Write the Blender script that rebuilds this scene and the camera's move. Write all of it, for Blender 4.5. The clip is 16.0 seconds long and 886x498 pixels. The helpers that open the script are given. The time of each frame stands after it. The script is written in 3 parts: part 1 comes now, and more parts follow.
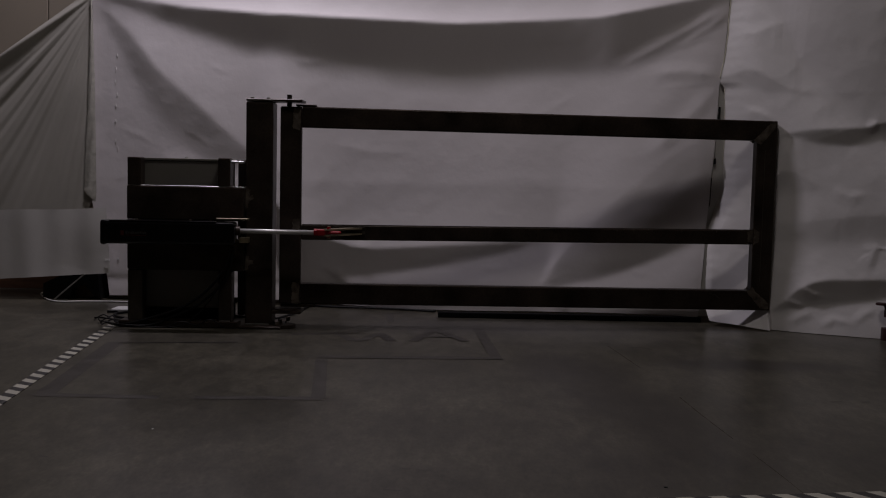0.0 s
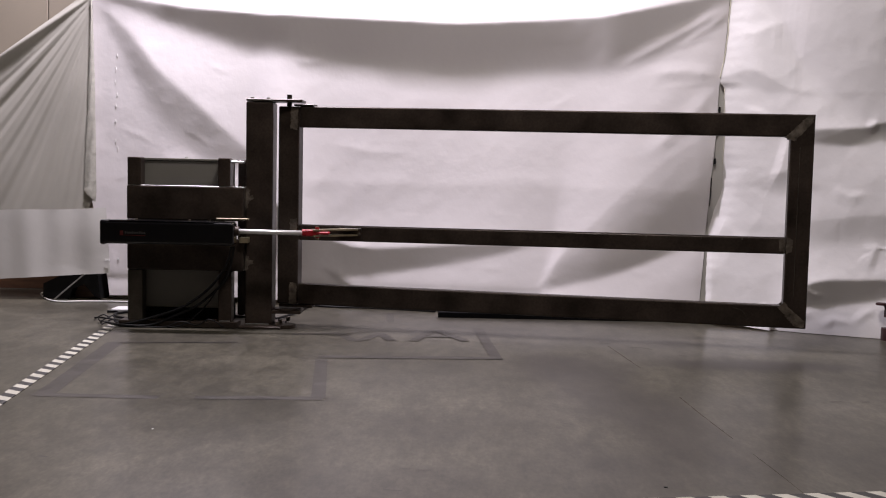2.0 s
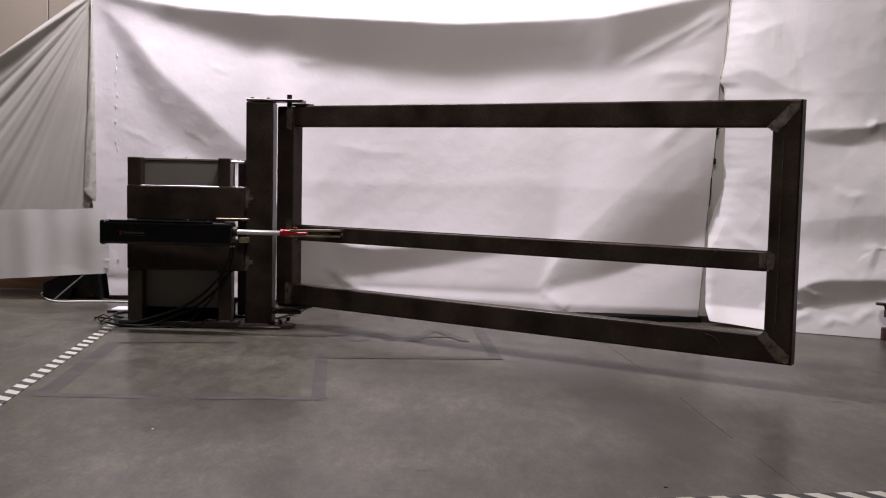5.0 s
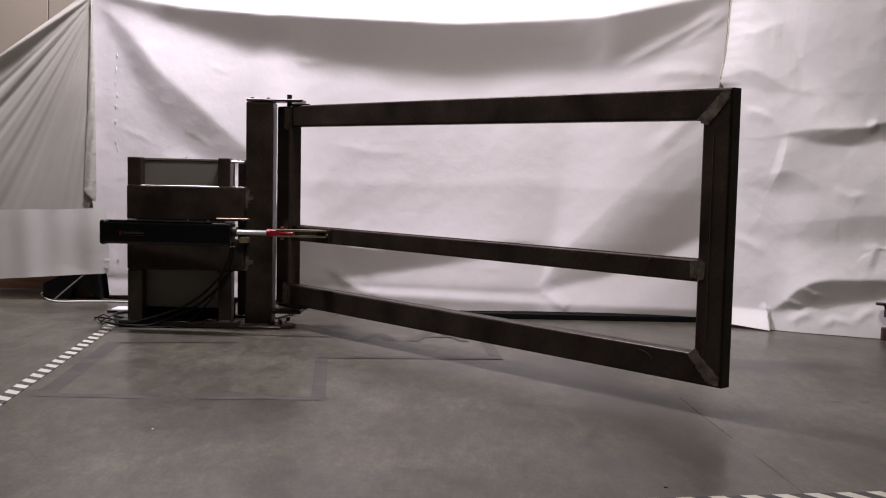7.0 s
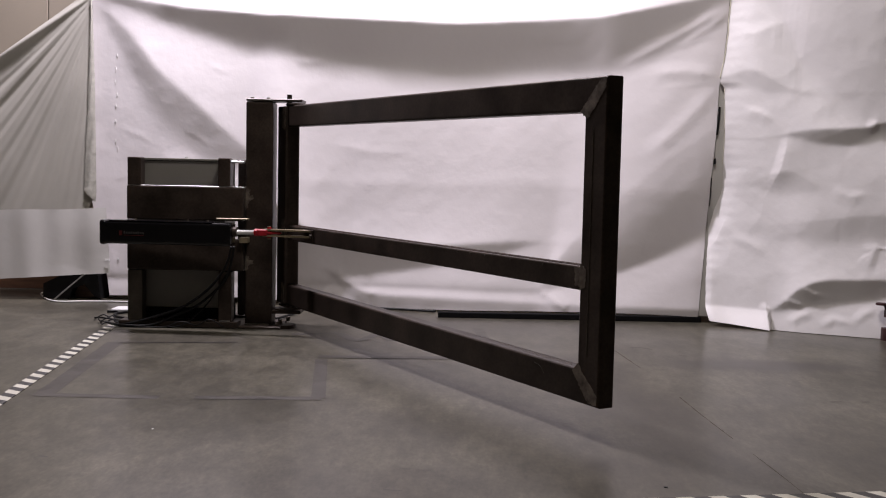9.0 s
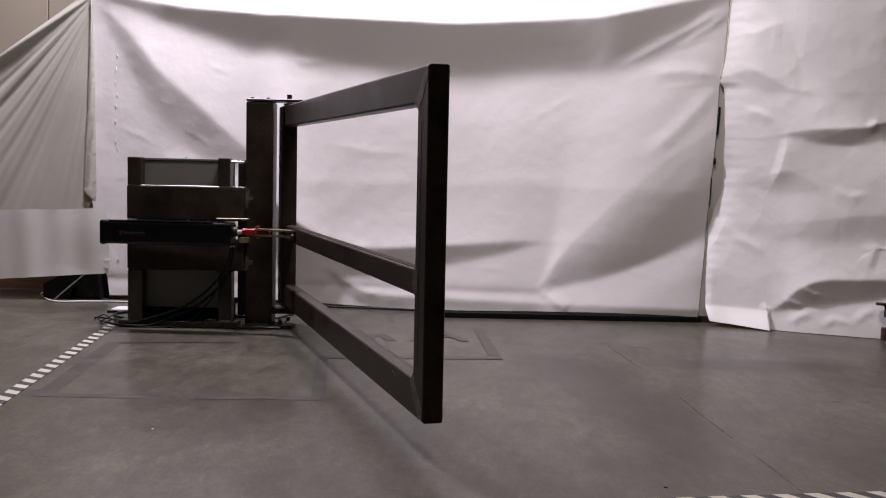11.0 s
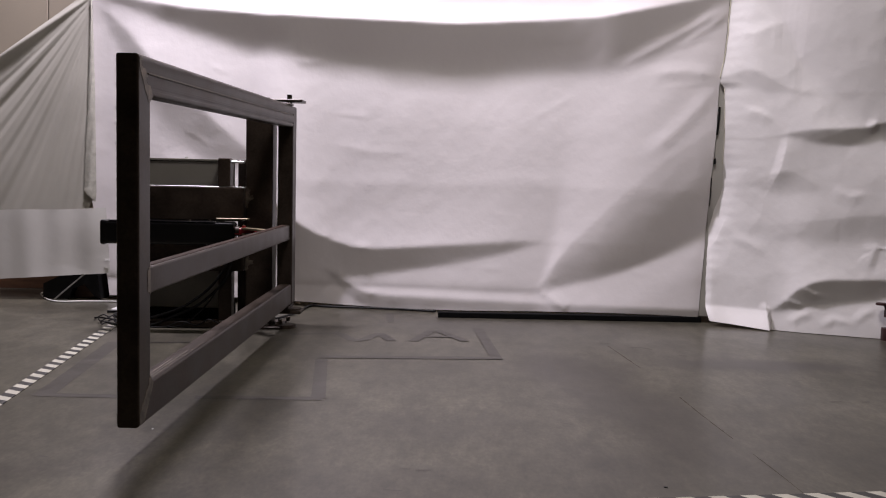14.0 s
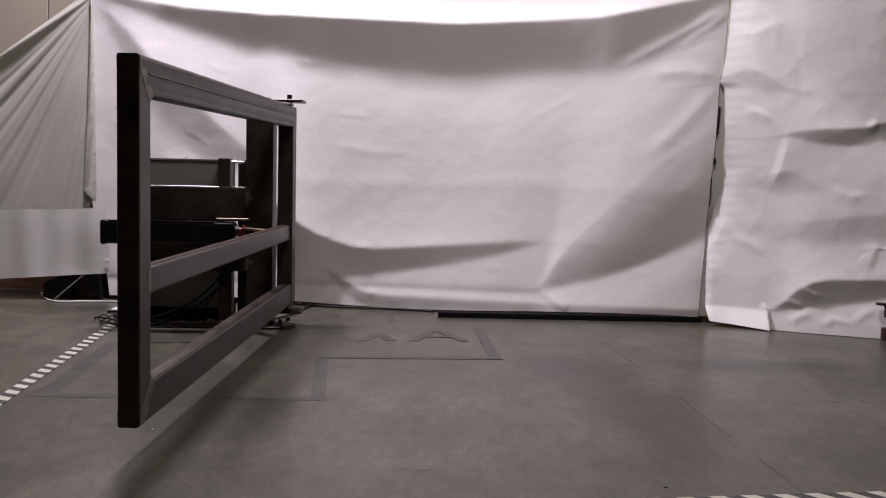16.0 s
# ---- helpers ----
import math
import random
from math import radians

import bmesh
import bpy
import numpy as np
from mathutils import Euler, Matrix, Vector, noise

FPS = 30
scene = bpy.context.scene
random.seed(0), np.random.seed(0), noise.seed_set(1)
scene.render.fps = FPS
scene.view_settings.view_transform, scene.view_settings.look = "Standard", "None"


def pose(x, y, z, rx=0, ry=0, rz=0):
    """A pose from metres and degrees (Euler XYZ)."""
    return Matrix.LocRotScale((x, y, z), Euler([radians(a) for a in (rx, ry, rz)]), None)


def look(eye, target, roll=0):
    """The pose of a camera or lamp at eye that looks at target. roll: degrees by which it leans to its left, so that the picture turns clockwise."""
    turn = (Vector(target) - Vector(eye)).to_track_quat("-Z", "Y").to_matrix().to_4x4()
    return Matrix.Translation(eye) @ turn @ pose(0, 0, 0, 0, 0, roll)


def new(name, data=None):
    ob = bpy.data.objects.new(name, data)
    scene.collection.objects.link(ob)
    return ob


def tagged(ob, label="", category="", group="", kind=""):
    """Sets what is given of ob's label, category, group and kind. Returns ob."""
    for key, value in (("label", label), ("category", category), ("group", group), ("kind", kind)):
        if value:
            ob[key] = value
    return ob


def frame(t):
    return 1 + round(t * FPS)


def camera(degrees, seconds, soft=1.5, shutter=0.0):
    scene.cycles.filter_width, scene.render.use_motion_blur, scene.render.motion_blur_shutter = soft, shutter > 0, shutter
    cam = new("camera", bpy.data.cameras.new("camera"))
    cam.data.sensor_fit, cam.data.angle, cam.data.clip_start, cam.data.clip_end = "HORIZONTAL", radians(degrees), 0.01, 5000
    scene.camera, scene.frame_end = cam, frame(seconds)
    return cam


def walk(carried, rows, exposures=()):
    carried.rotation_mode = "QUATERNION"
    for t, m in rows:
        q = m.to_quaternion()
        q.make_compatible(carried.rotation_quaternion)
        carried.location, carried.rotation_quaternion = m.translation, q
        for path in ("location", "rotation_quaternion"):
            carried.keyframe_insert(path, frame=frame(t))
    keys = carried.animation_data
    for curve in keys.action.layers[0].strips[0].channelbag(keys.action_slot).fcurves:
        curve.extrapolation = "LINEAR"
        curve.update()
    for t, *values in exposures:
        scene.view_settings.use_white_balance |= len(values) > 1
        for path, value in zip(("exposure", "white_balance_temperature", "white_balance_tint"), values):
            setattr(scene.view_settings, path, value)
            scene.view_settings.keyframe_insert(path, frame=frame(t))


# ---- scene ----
# ---- camera: fixed on a tripod ----
PITCH = radians(4.392)
cam = camera(46.05, 16.0, 1.1)
EYE = (0, 0, 1.18)
VIEW = look(EYE, (0, math.cos(PITCH), 1.18 - math.sin(PITCH)), 1.209)
walk(cam, [(0, VIEW), (16, VIEW)],
     exposures=[(0, -2.1), (0.5, -1.09), (1.0, -0.38), (1.4, 0.20), (9.0, 0.16), (12.5, -0.02), (16, -0.07)])

# ---- light: high lamps of the hall, and two front fills ----
world = bpy.data.worlds.new("hall_air")
world.use_nodes = True
world.node_tree.nodes["Background"].inputs[0].default_value = (1.0, 0.90, 0.76, 1)
world.node_tree.nodes["Background"].inputs[1].default_value = 0.05
scene.world = world


def hall_or_fill_lamp(x, y, z, power, sx=1.6, sy=0.8, color=(1.0, 0.915, 0.965)):
    data = bpy.data.lights.new("hall_or_fill_lamp", "AREA")
    data.shape, data.size, data.size_y = "RECTANGLE", sx, sy
    data.energy, data.color = power, color
    ob = new("hall_or_fill_lamp", data)
    ob.location = (x, y, z)
    return ob


hall_or_fill_lamp(-2.08, 7.82, 6.0, 455, 0.75, 0.4, (0.985, 0.90, 1.0))
hall_or_fill_lamp(0.55, 4.9, 6.0, 165, 1.2, 0.6, (1.0, 0.91, 0.87))
# two weak unseen lamps added as front fill
hall_or_fill_lamp(-2.6, 0.0, 6.1, 12, color=(1.0, 0.90, 0.78))
hall_or_fill_lamp(2.6, -1.5, 6.1, 12, color=(1.0, 0.90, 0.78))


# ---- materials ----
def material(name, color, rough=0.6, metal=0.0, var=0.15, scale=6.0, fine=60.0, bump=0.15, dist=0.004,
             spread=0.12, stretch=(1, 1, 1), dark=None, spec=0.5):
    """A surface with colour variation at two sizes, uneven gloss and fine relief."""
    m = bpy.data.materials.new(name)
    m.use_nodes = True
    nt = m.node_tree
    n, l = nt.nodes, nt.links
    bsdf = n["Principled BSDF"]
    bsdf.inputs["Metallic"].default_value = metal
    bsdf.inputs["Specular IOR Level"].default_value = spec
    co = n.new("ShaderNodeTexCoord")
    mp = n.new("ShaderNodeMapping")
    mp.inputs["Scale"].default_value = stretch
    l.new(co.outputs["Object"], mp.inputs["Vector"])
    big, small = n.new("ShaderNodeTexNoise"), n.new("ShaderNodeTexNoise")
    big.inputs["Scale"].default_value, big.inputs["Detail"].default_value = scale, 6
    small.inputs["Scale"].default_value, small.inputs["Detail"].default_value = fine, 4
    l.new(mp.outputs[0], big.inputs["Vector"])
    l.new(mp.outputs[0], small.inputs["Vector"])
    ramp = n.new("ShaderNodeValToRGB")
    lo = dark or tuple(c * (1 - var) for c in color)
    hi = tuple(min(1, c * (1 + var)) for c in color)
    ramp.color_ramp.elements[0].position, ramp.color_ramp.elements[1].position = 0.3, 0.7
    ramp.color_ramp.elements[0].color, ramp.color_ramp.elements[1].color = (*lo, 1), (*hi, 1)
    l.new(big.outputs["Fac"], ramp.inputs["Fac"])
    mix = n.new("ShaderNodeMix")
    mix.data_type, mix.blend_type = "RGBA", "MULTIPLY"
    mix.inputs["Factor"].default_value = 0.5
    sr = n.new("ShaderNodeValToRGB")
    sr.color_ramp.elements[0].position, sr.color_ramp.elements[1].position = 0.25, 0.65
    sr.color_ramp.elements[0].color = (1 - var, 1 - var, 1 - var, 1)
    l.new(small.outputs["Fac"], sr.inputs["Fac"])
    l.new(ramp.outputs["Color"], mix.inputs["A"])
    l.new(sr.outputs["Color"], mix.inputs["B"])
    l.new(mix.outputs["Result"], bsdf.inputs["Base Color"])
    rr = n.new("ShaderNodeMapRange")
    rr.inputs["To Min"].default_value, rr.inputs["To Max"].default_value = rough - spread, rough + spread
    l.new(big.outputs["Fac"], rr.inputs["Value"])
    l.new(rr.outputs["Result"], bsdf.inputs["Roughness"])
    bp = n.new("ShaderNodeBump")
    bp.inputs["Strength"].default_value, bp.inputs["Distance"].default_value = bump, dist
    l.new(small.outputs["Fac"], bp.inputs["Height"])
    l.new(bp.outputs["Normal"], bsdf.inputs["Normal"])
    return m


STEEL = material("mill_scale_steel", (0.043, 0.0328, 0.0272), 0.36, 0.2, 0.6, 4.5, 60, 0.08, 0.001, 0.14, dark=(0.025, 0.0188, 0.0156), spec=0.17)
WORN_STEEL = material("worn_bare_steel", (0.085, 0.074, 0.060), 0.42, 0.4, 0.4, 7, 80, 0.15, 0.002, 0.15)
GROUND_STEEL = material("ground_bare_steel", (0.165, 0.14, 0.116), 0.46, 0.5, 0.6, 22, 140, 0.2, 0.002)
BLACK_COVER = material("black_glossy_cover", (0.006, 0.006, 0.007), 0.13, 0.0, 0.2, 4, 120, 0.03, 0.001, 0.05)
CHROME = material("chromed_rod", (0.72, 0.72, 0.73), 0.38, 0.45, 0.05, 8, 120, 0.02, 0.001, 0.05)
RED = material("red_painted_clevis", (0.36, 0.010, 0.02), 0.38, 0.0, 0.2, 12, 90, 0.05)
BRASS = material("yellow_zinc_plate", (0.30, 0.25, 0.165), 0.42, 0.5, 0.2, 12, 90, 0.08)
GREY_BOX = material("grey_green_enclosure_paint", (0.20, 0.193, 0.172), 0.5, 0.0, 0.08, 3, 150, 0.05)
MATTE_BLACK = material("matte_black_foam", (0.008, 0.008, 0.009), 0.85, 0.0, 0.2, 8, 80, 0.1, spec=0.1)
RUBBER = material("black_rubber", (0.009, 0.009, 0.010), 0.5, 0.0, 0.2, 8, 80, 0.1, spec=0.25)
PAPER = material("white_backdrop_paper", (0.80, 0.765, 0.785), 0.62, 0.0, 0.02, 1.2, 9, 0.25, 0.012, 0.06)
PAPER_COOL = material("cool_white_paper", (0.79, 0.77, 0.78), 0.55, 0.0, 0.02, 1.2, 9, 0.3, 0.012, 0.08)
PAPER_THIN = material("thin_white_paper", (0.62, 0.61, 0.59), 0.6, 0.0, 0.04, 2, 14, 0.2, 0.006, 0.06)
CLOTH = material("off_white_cloth", (0.42, 0.405, 0.365), 0.85, 0.0, 0.06, 3, 260, 0.25, 0.002, 0.05)
TERRY = material("looped_terry_hem", (0.50, 0.49, 0.44), 0.9, 0.0, 0.12, 30, 160, 0.8, 0.006, 0.05)
PAPER_EDGE = material("torn_cream_paper_edge", (0.70, 0.67, 0.56), 0.7, 0.0, 0.08, 12, 90, 0.2)
WALL = material("beige_wall_panel", (0.30, 0.262, 0.21), 0.6, 0.0, 0.05, 0.8, 60, 0.05)
HALL = material("hall_wall_paint", (0.34, 0.27, 0.19), 0.7, 0.0, 0.06, 0.6, 40, 0.05)
RUST = material("dark_rusty_steel", (0.034, 0.019, 0.014), 0.75, 0.0, 0.35, 9, 70, 0.15, spec=0.15)
BROWN = material("brown_weathered_surface", (0.13, 0.065, 0.035), 0.55, 0.0, 0.3, 3, 40, 0.1, stretch=(1, 8, 8))
WHITE_TAPE = material("white_tape", (0.50, 0.485, 0.42), 0.5, 0.0, 0.12, 10, 90, 0.05)
BLACK_TAPE = material("black_tape", (0.035, 0.034, 0.034), 0.5, 0.0, 0.2, 10, 90, 0.05)
MARK = material("worn_grey_floor_paint", (0.046, 0.041, 0.036), 0.42, 0.0, 0.32, 7, 50, 0.05)
CRACK = material("floor_crack", (0.07, 0.058, 0.043), 0.8, 0.0, 0.2, 9, 70, 0.05)
WHITE = material("white_plastic", (0.75, 0.75, 0.74), 0.4, 0.0, 0.04, 6, 60, 0.03)
ALU = material("aluminium_rod", (0.62, 0.62, 0.62), 0.35, 0.9, 0.08, 6, 90, 0.05)
DARK_RED = material("dark_red_painted_iron", (0.05, 0.018, 0.02), 0.45, 0.2, 0.3, 12, 90, 0.1)
LOGO_RED = material("logo_red", (0.075, 0.010, 0.010), 0.4, 0, 0.05)
LOGO_GREY = material("logo_grey", (0.05, 0.048, 0.048), 0.4, 0, 0.05)


def floor_material():
    m = material("polished_concrete_floor", (0.085, 0.0785, 0.060), 0.36, 0.0, 0.14, 0.9, 22, 0.06, 0.002, 0.09, spec=0.36)
    nt = m.node_tree
    n, l = nt.nodes, nt.links
    bsdf = n["Principled BSDF"]
    bsdf.inputs["Coat Weight"].default_value, bsdf.inputs["Coat Roughness"].default_value = 0.10, 0.16
    src = bsdf.inputs["Base Color"].links[0].from_socket
    co = n.new("ShaderNodeTexCoord")

    def layer(scale, detail, stretch, lo, hi, low, high, turn=0.0):
        """Clouds, scuffs or specks that multiply the colour."""
        nonlocal src
        mp = n.new("ShaderNodeMapping")
        mp.inputs["Scale"].default_value = stretch
        mp.inputs["Rotation"].default_value = (0, 0, turn)
        l.new(co.outputs["Object"], mp.inputs["Vector"])
        ns = n.new("ShaderNodeTexNoise")
        ns.inputs["Scale"].default_value, ns.inputs["Detail"].default_value, ns.inputs["Roughness"].default_value = scale, detail, 0.65
        l.new(mp.outputs[0], ns.inputs["Vector"])
        mr = n.new("ShaderNodeMapRange")
        for key, v in (("From Min", lo), ("From Max", hi), ("To Min", low), ("To Max", high)):
            mr.inputs[key].default_value = v
        l.new(ns.outputs["Fac"], mr.inputs["Value"])
        mx = n.new("ShaderNodeMix")
        mx.data_type, mx.blend_type = "RGBA", "MULTIPLY"
        mx.inputs["Factor"].default_value = 1
        l.new(src, mx.inputs["A"])
        l.new(mr.outputs["Result"], mx.inputs["B"])
        src = mx.outputs["Result"]

    layer(1.3, 9, (1, 0.7, 1), 0.40, 0.62, 0.83, 1.15)
    layer(4.5, 9, (1, 0.5, 1), 0.40, 0.62, 0.80, 1.15, 0.35)
    layer(7, 8, (1, 0.5, 1), 0.30, 0.42, 0.72, 1.0, -0.3)
    layer(16, 8, (1, 0.4, 1), 0.40, 0.61, 0.80, 1.15)
    layer(60, 5, (1, 0.4, 1), 0.38, 0.62, 0.82, 1.14)
    layer(34, 4, (1, 0.6, 1), 0.26, 0.34, 0.62, 1.0)
    layer(13, 9, (1, 0.35, 1), 0.60, 0.70, 1.0, 1.14)
    # oily smears and wheel tracks with a shape of their own; at (-1.9, 7.0) the stand's shadow, painted in
    for x, y, sx, sy, turn, depth in ((1.95, 6.42, 0.80, 0.26, 0.0, 0.8), (0.75, 6.2, 0.55, 0.55, 0.3, 0.45),
                                      (0.93, 5.35, 0.36, 2.3, 0.2, 0.6), (1.7, 4.6, 0.5, 1.0, 0.2, 0.25), (-0.35, 6.9, 0.9, 0.5, 0.0, 0.22), (-0.2, 7.85, 1.7, 0.85, 0.0, 0.45),
                                      (-1.9, 7.0, 0.9, 0.35, 0.0, 0.35), (0.80, 4.0, 0.3, 0.45, 0.0, 0.35), (-0.2, 3.9, 0.5, 0.25, 0.1, 0.2)):
        mp = n.new("ShaderNodeMapping")
        mp.vector_type = "TEXTURE"
        mp.inputs["Location"].default_value = (x, y, 0)
        mp.inputs["Rotation"].default_value = (0, 0, turn)
        mp.inputs["Scale"].default_value = (sx, sy, 1)
        l.new(co.outputs["Object"], mp.inputs["Vector"])
        ns = n.new("ShaderNodeTexNoise")
        ns.inputs["Scale"].default_value, ns.inputs["Detail"].default_value = 2.2, 7
        l.new(mp.outputs[0], ns.inputs["Vector"])
        g = n.new("ShaderNodeTexGradient")
        g.gradient_type = "SPHERICAL"
        l.new(mp.outputs[0], g.inputs["Vector"])
        mul = n.new("ShaderNodeMath")
        mul.operation = "MULTIPLY"
        l.new(g.outputs["Fac"], mul.inputs[0])
        l.new(ns.outputs["Fac"], mul.inputs[1])
        mr = n.new("ShaderNodeMapRange")
        mr.inputs["From Max"].default_value = 0.3
        mr.inputs["To Max"].default_value = depth
        l.new(mul.outputs[0], mr.inputs["Value"])
        mx = n.new("ShaderNodeMix")
        mx.data_type = "RGBA"
        mx.inputs["B"].default_value = (0.034, 0.030, 0.027, 1)
        l.new(mr.outputs["Result"], mx.inputs["Factor"])
        l.new(src, mx.inputs["A"])
        src = mx.outputs["Result"]
    l.new(src, bsdf.inputs["Base Color"])
    return m


FLOOR = floor_material()


# ---- builders ----
def part(name, bm, mat, parent=None, label="", smooth=False):
    """Links a bmesh as one mesh object under a thing or a part."""
    me = bpy.data.meshes.new(name)
    bmesh.ops.recalc_face_normals(bm, faces=bm.faces)
    bm.to_mesh(me)
    bm.free()
    me.materials.append(mat)
    for p in me.polygons:
        p.use_smooth = smooth
    ob = new(name, me)
    if parent:
        ob.parent = parent
    return tagged(ob, label)


def thing(name, label, category, at=(0, 0, 0), group=""):
    ob = new(name)
    ob.empty_display_size = 0.05
    ob.location = at
    return tagged(ob, label, category, group)


def box(lo, hi, bevel=0.0, seg=4, bm=None):
    bm = bm or bmesh.new()
    c = [(a + b) / 2 for a, b in zip(lo, hi)]
    s = [b - a for a, b in zip(lo, hi)]
    r = bmesh.ops.create_cube(bm, size=1, matrix=Matrix.Translation(c) @ Matrix.Diagonal((*s, 1)))
    if bevel:
        edges = {e for v in r["verts"] for e in v.link_edges}
        bmesh.ops.bevel(bm, geom=list(edges), offset=bevel, segments=seg, affect="EDGES", profile=0.5)
    return bm


def prism(pts, y0, y1, bevel=0.0, along=None, seg=5):
    """A prism over an outline in x and z, from y0 to y1; the edges that run along the given direction are rounded."""
    bm = bmesh.new()
    a = [bm.verts.new((x, y0, z)) for x, z in pts]
    b = [bm.verts.new((x, y1, z)) for x, z in pts]
    bm.faces.new(a), bm.faces.new(b[::-1])
    for i in range(len(pts)):
        j = (i + 1) % len(pts)
        bm.faces.new((a[i], b[i], b[j], a[j]))
    if bevel:
        d = Vector(along)
        edges = [e for e in bm.edges if abs((e.verts[1].co - e.verts[0].co).normalized().dot(d)) > 0.98]
        bmesh.ops.bevel(bm, geom=edges, offset=bevel, segments=seg, affect="EDGES", profile=0.5)
    return bm


def rod(p, q, r, seg=14, bm=None, r2=None):
    bm = bm or bmesh.new()
    p, q = Vector(p), Vector(q)
    m = Matrix.Translation((p + q) / 2) @ (q - p).to_track_quat("Z", "Y").to_matrix().to_4x4()
    bmesh.ops.create_cone(bm, cap_ends=True, segments=seg, radius1=r, radius2=r if r2 is None else r2, depth=(q - p).length, matrix=m)
    return bm


def curve_points(pts, steps=10):
    """A smooth line through the points."""
    p = [Vector(v) for v in pts]
    p = [2 * p[0] - p[1]] + p + [2 * p[-1] - p[-2]]
    out = []
    for i in range(1, len(p) - 2):
        for k in range(steps):
            t = k / steps
            a, b, c, d = p[i - 1:i + 3]
            out.append(0.5 * (2 * b + (c - a) * t + (2 * a - 5 * b + 4 * c - d) * t * t + (3 * b - a - 3 * c + d) * t ** 3))
    return out + [p[-2]]


def hose(pts, r, seg=8, steps=10):
    line = curve_points(pts, steps)
    bm = bmesh.new()
    rings = []
    for i, c in enumerate(line):
        d = (line[min(i + 1, len(line) - 1)] - line[max(i - 1, 0)]).normalized()
        s = d.cross(Vector((0, 0, 1)))
        s = s.normalized() if s.length > 1e-3 else Vector((1, 0, 0))
        u = s.cross(d)
        rings.append([bm.verts.new(c + r * (math.cos(a) * s + math.sin(a) * u)) for a in (2 * math.pi * k / seg for k in range(seg))])
    for a, b in zip(rings, rings[1:]):
        for k in range(seg):
            bm.faces.new((a[k], a[(k + 1) % seg], b[(k + 1) % seg], b[k]))
    bm.faces.new(rings[0]), bm.faces.new(rings[-1][::-1])
    return bm


def strip(pts, width, z=0.002, ragged=0.0):
    """A flat band along a line on the floor."""
    rnd = random.Random(len(pts) * 7 + int(abs(pts[0][0]) * 1000))
    line = []
    for a, b in zip(pts, pts[1:]):
        n = max(1, int(math.dist(a, b) / 0.05))
        line += [Vector((a[0] + (b[0] - a[0]) * k / n, a[1] + (b[1] - a[1]) * k / n)) for k in range(n)]
    line.append(Vector(pts[-1]))
    bm = bmesh.new()
    rows = []
    for i, c in enumerate(line):
        d = (line[min(i + 1, len(line) - 1)] - line[max(i - 1, 0)]).normalized()
        s = Vector((d.y, -d.x)) * width / 2
        j = 1 + ragged * (rnd.random() - 0.5)
        l, r = c - s * j, c + s * j
        rows.append([bm.verts.new((*l, z)), bm.verts.new((*r, z))])
    for a, b in zip(rows, rows[1:]):
        bm.faces.new((a[0], a[1], b[1], b[0]))
    return bm


# ---- the hall ----
def structure(name, bm, mat, label, category):
    ob = part(name, bm, mat, None, label)
    return tagged(ob, "", category, "", "structure")


structure("floor", box((-12, -12, -0.2), (12, 9.6, 0)), FLOOR, "polished grey concrete floor with smears and marks", "floor")
back = structure("wall_back", box((-12, 9.62, 0), (12, 9.85, 7)), HALL, "plain painted hall wall behind the sheets", "wall")
structure("wall_west", box((-12.2, -12, 0), (-12, 9.85, 7)), HALL, "plain painted hall wall", "wall")
structure("wall_east", box((12, -12, 0), (12.2, 9.85, 7)), HALL, "plain painted hall wall", "wall")
structure("wall_front", box((-12, -12.2, 0), (12, -12, 7)), HALL, "plain painted hall wall", "wall")
structure("ceiling", box((-12.2, -12.2, 7), (12.2, 9.85, 7.2)), HALL, "plain grey hall ceiling", "ceiling")
for k in range(6):
    x0 = -8.42 + 1.2 * k
    part("wall_panel", box((x0, 9.585, 0.14), (x0 + 1.192, 9.62, 6.9), 0.004, 1), WALL, back, "beige wall panel")
structure("baseboard", box((-9, 9.56, 0.0), (2, 9.585, 0.14), 0.004, 1), BROWN, "brown wooden baseboard along the wall", "baseboard")


# floor markings
def marking(name, pieces, label, mat=MARK):
    ob = thing(name, label, "floor marking")
    ob["kind"] = "structure"
    for k, (pts, w) in enumerate(pieces):
        part("paint_band", strip(pts, w, 0.0010 + 0.0004 * k, 0.06), mat, ob)
    return ob


marking("floor_outline", [([(-2.0, 5.17), (-2.14, 6.79)], 0.105), ([(-2.04, 5.19), (-1.42, 5.185)], 0.08),
                          ([(-1.24, 5.2), (-0.6, 5.235)], 0.075), ([(-0.62, 5.24), (-0.73, 6.32)], 0.075),
                          ([(-0.76, 6.40), (0.36, 6.48)], 0.085), ([(0.352, 6.44), (0.272, 7.68)], 0.075),
                          ([(-2.12, 6.76), (-1.35, 6.86)], 0.035)],
        "worn dark grey outline painted on the concrete")
STROKES = [(-1.05, 7.25), (-0.73, 7.34), (-0.60, 7.04), (-0.54, 7.05), (-0.44, 7.38), (-0.34, 7.06)]
marking("floor_lettering", [([p, q], 0.075) for p, q in zip(STROKES, STROKES[1:])]
        + [([(-0.19, 7.06), (-0.07, 7.55)], 0.07), ([(-0.03, 7.55), (0.17, 7.10)], 0.07), ([(-0.12, 7.27), (0.08, 7.27)], 0.06)],
        "worn illegible dark strokes painted on the concrete")
marking("floor_mark", [([(-0.42, 8.41), (-0.39, 7.91)], 0.06)], "short worn dark band on the concrete")


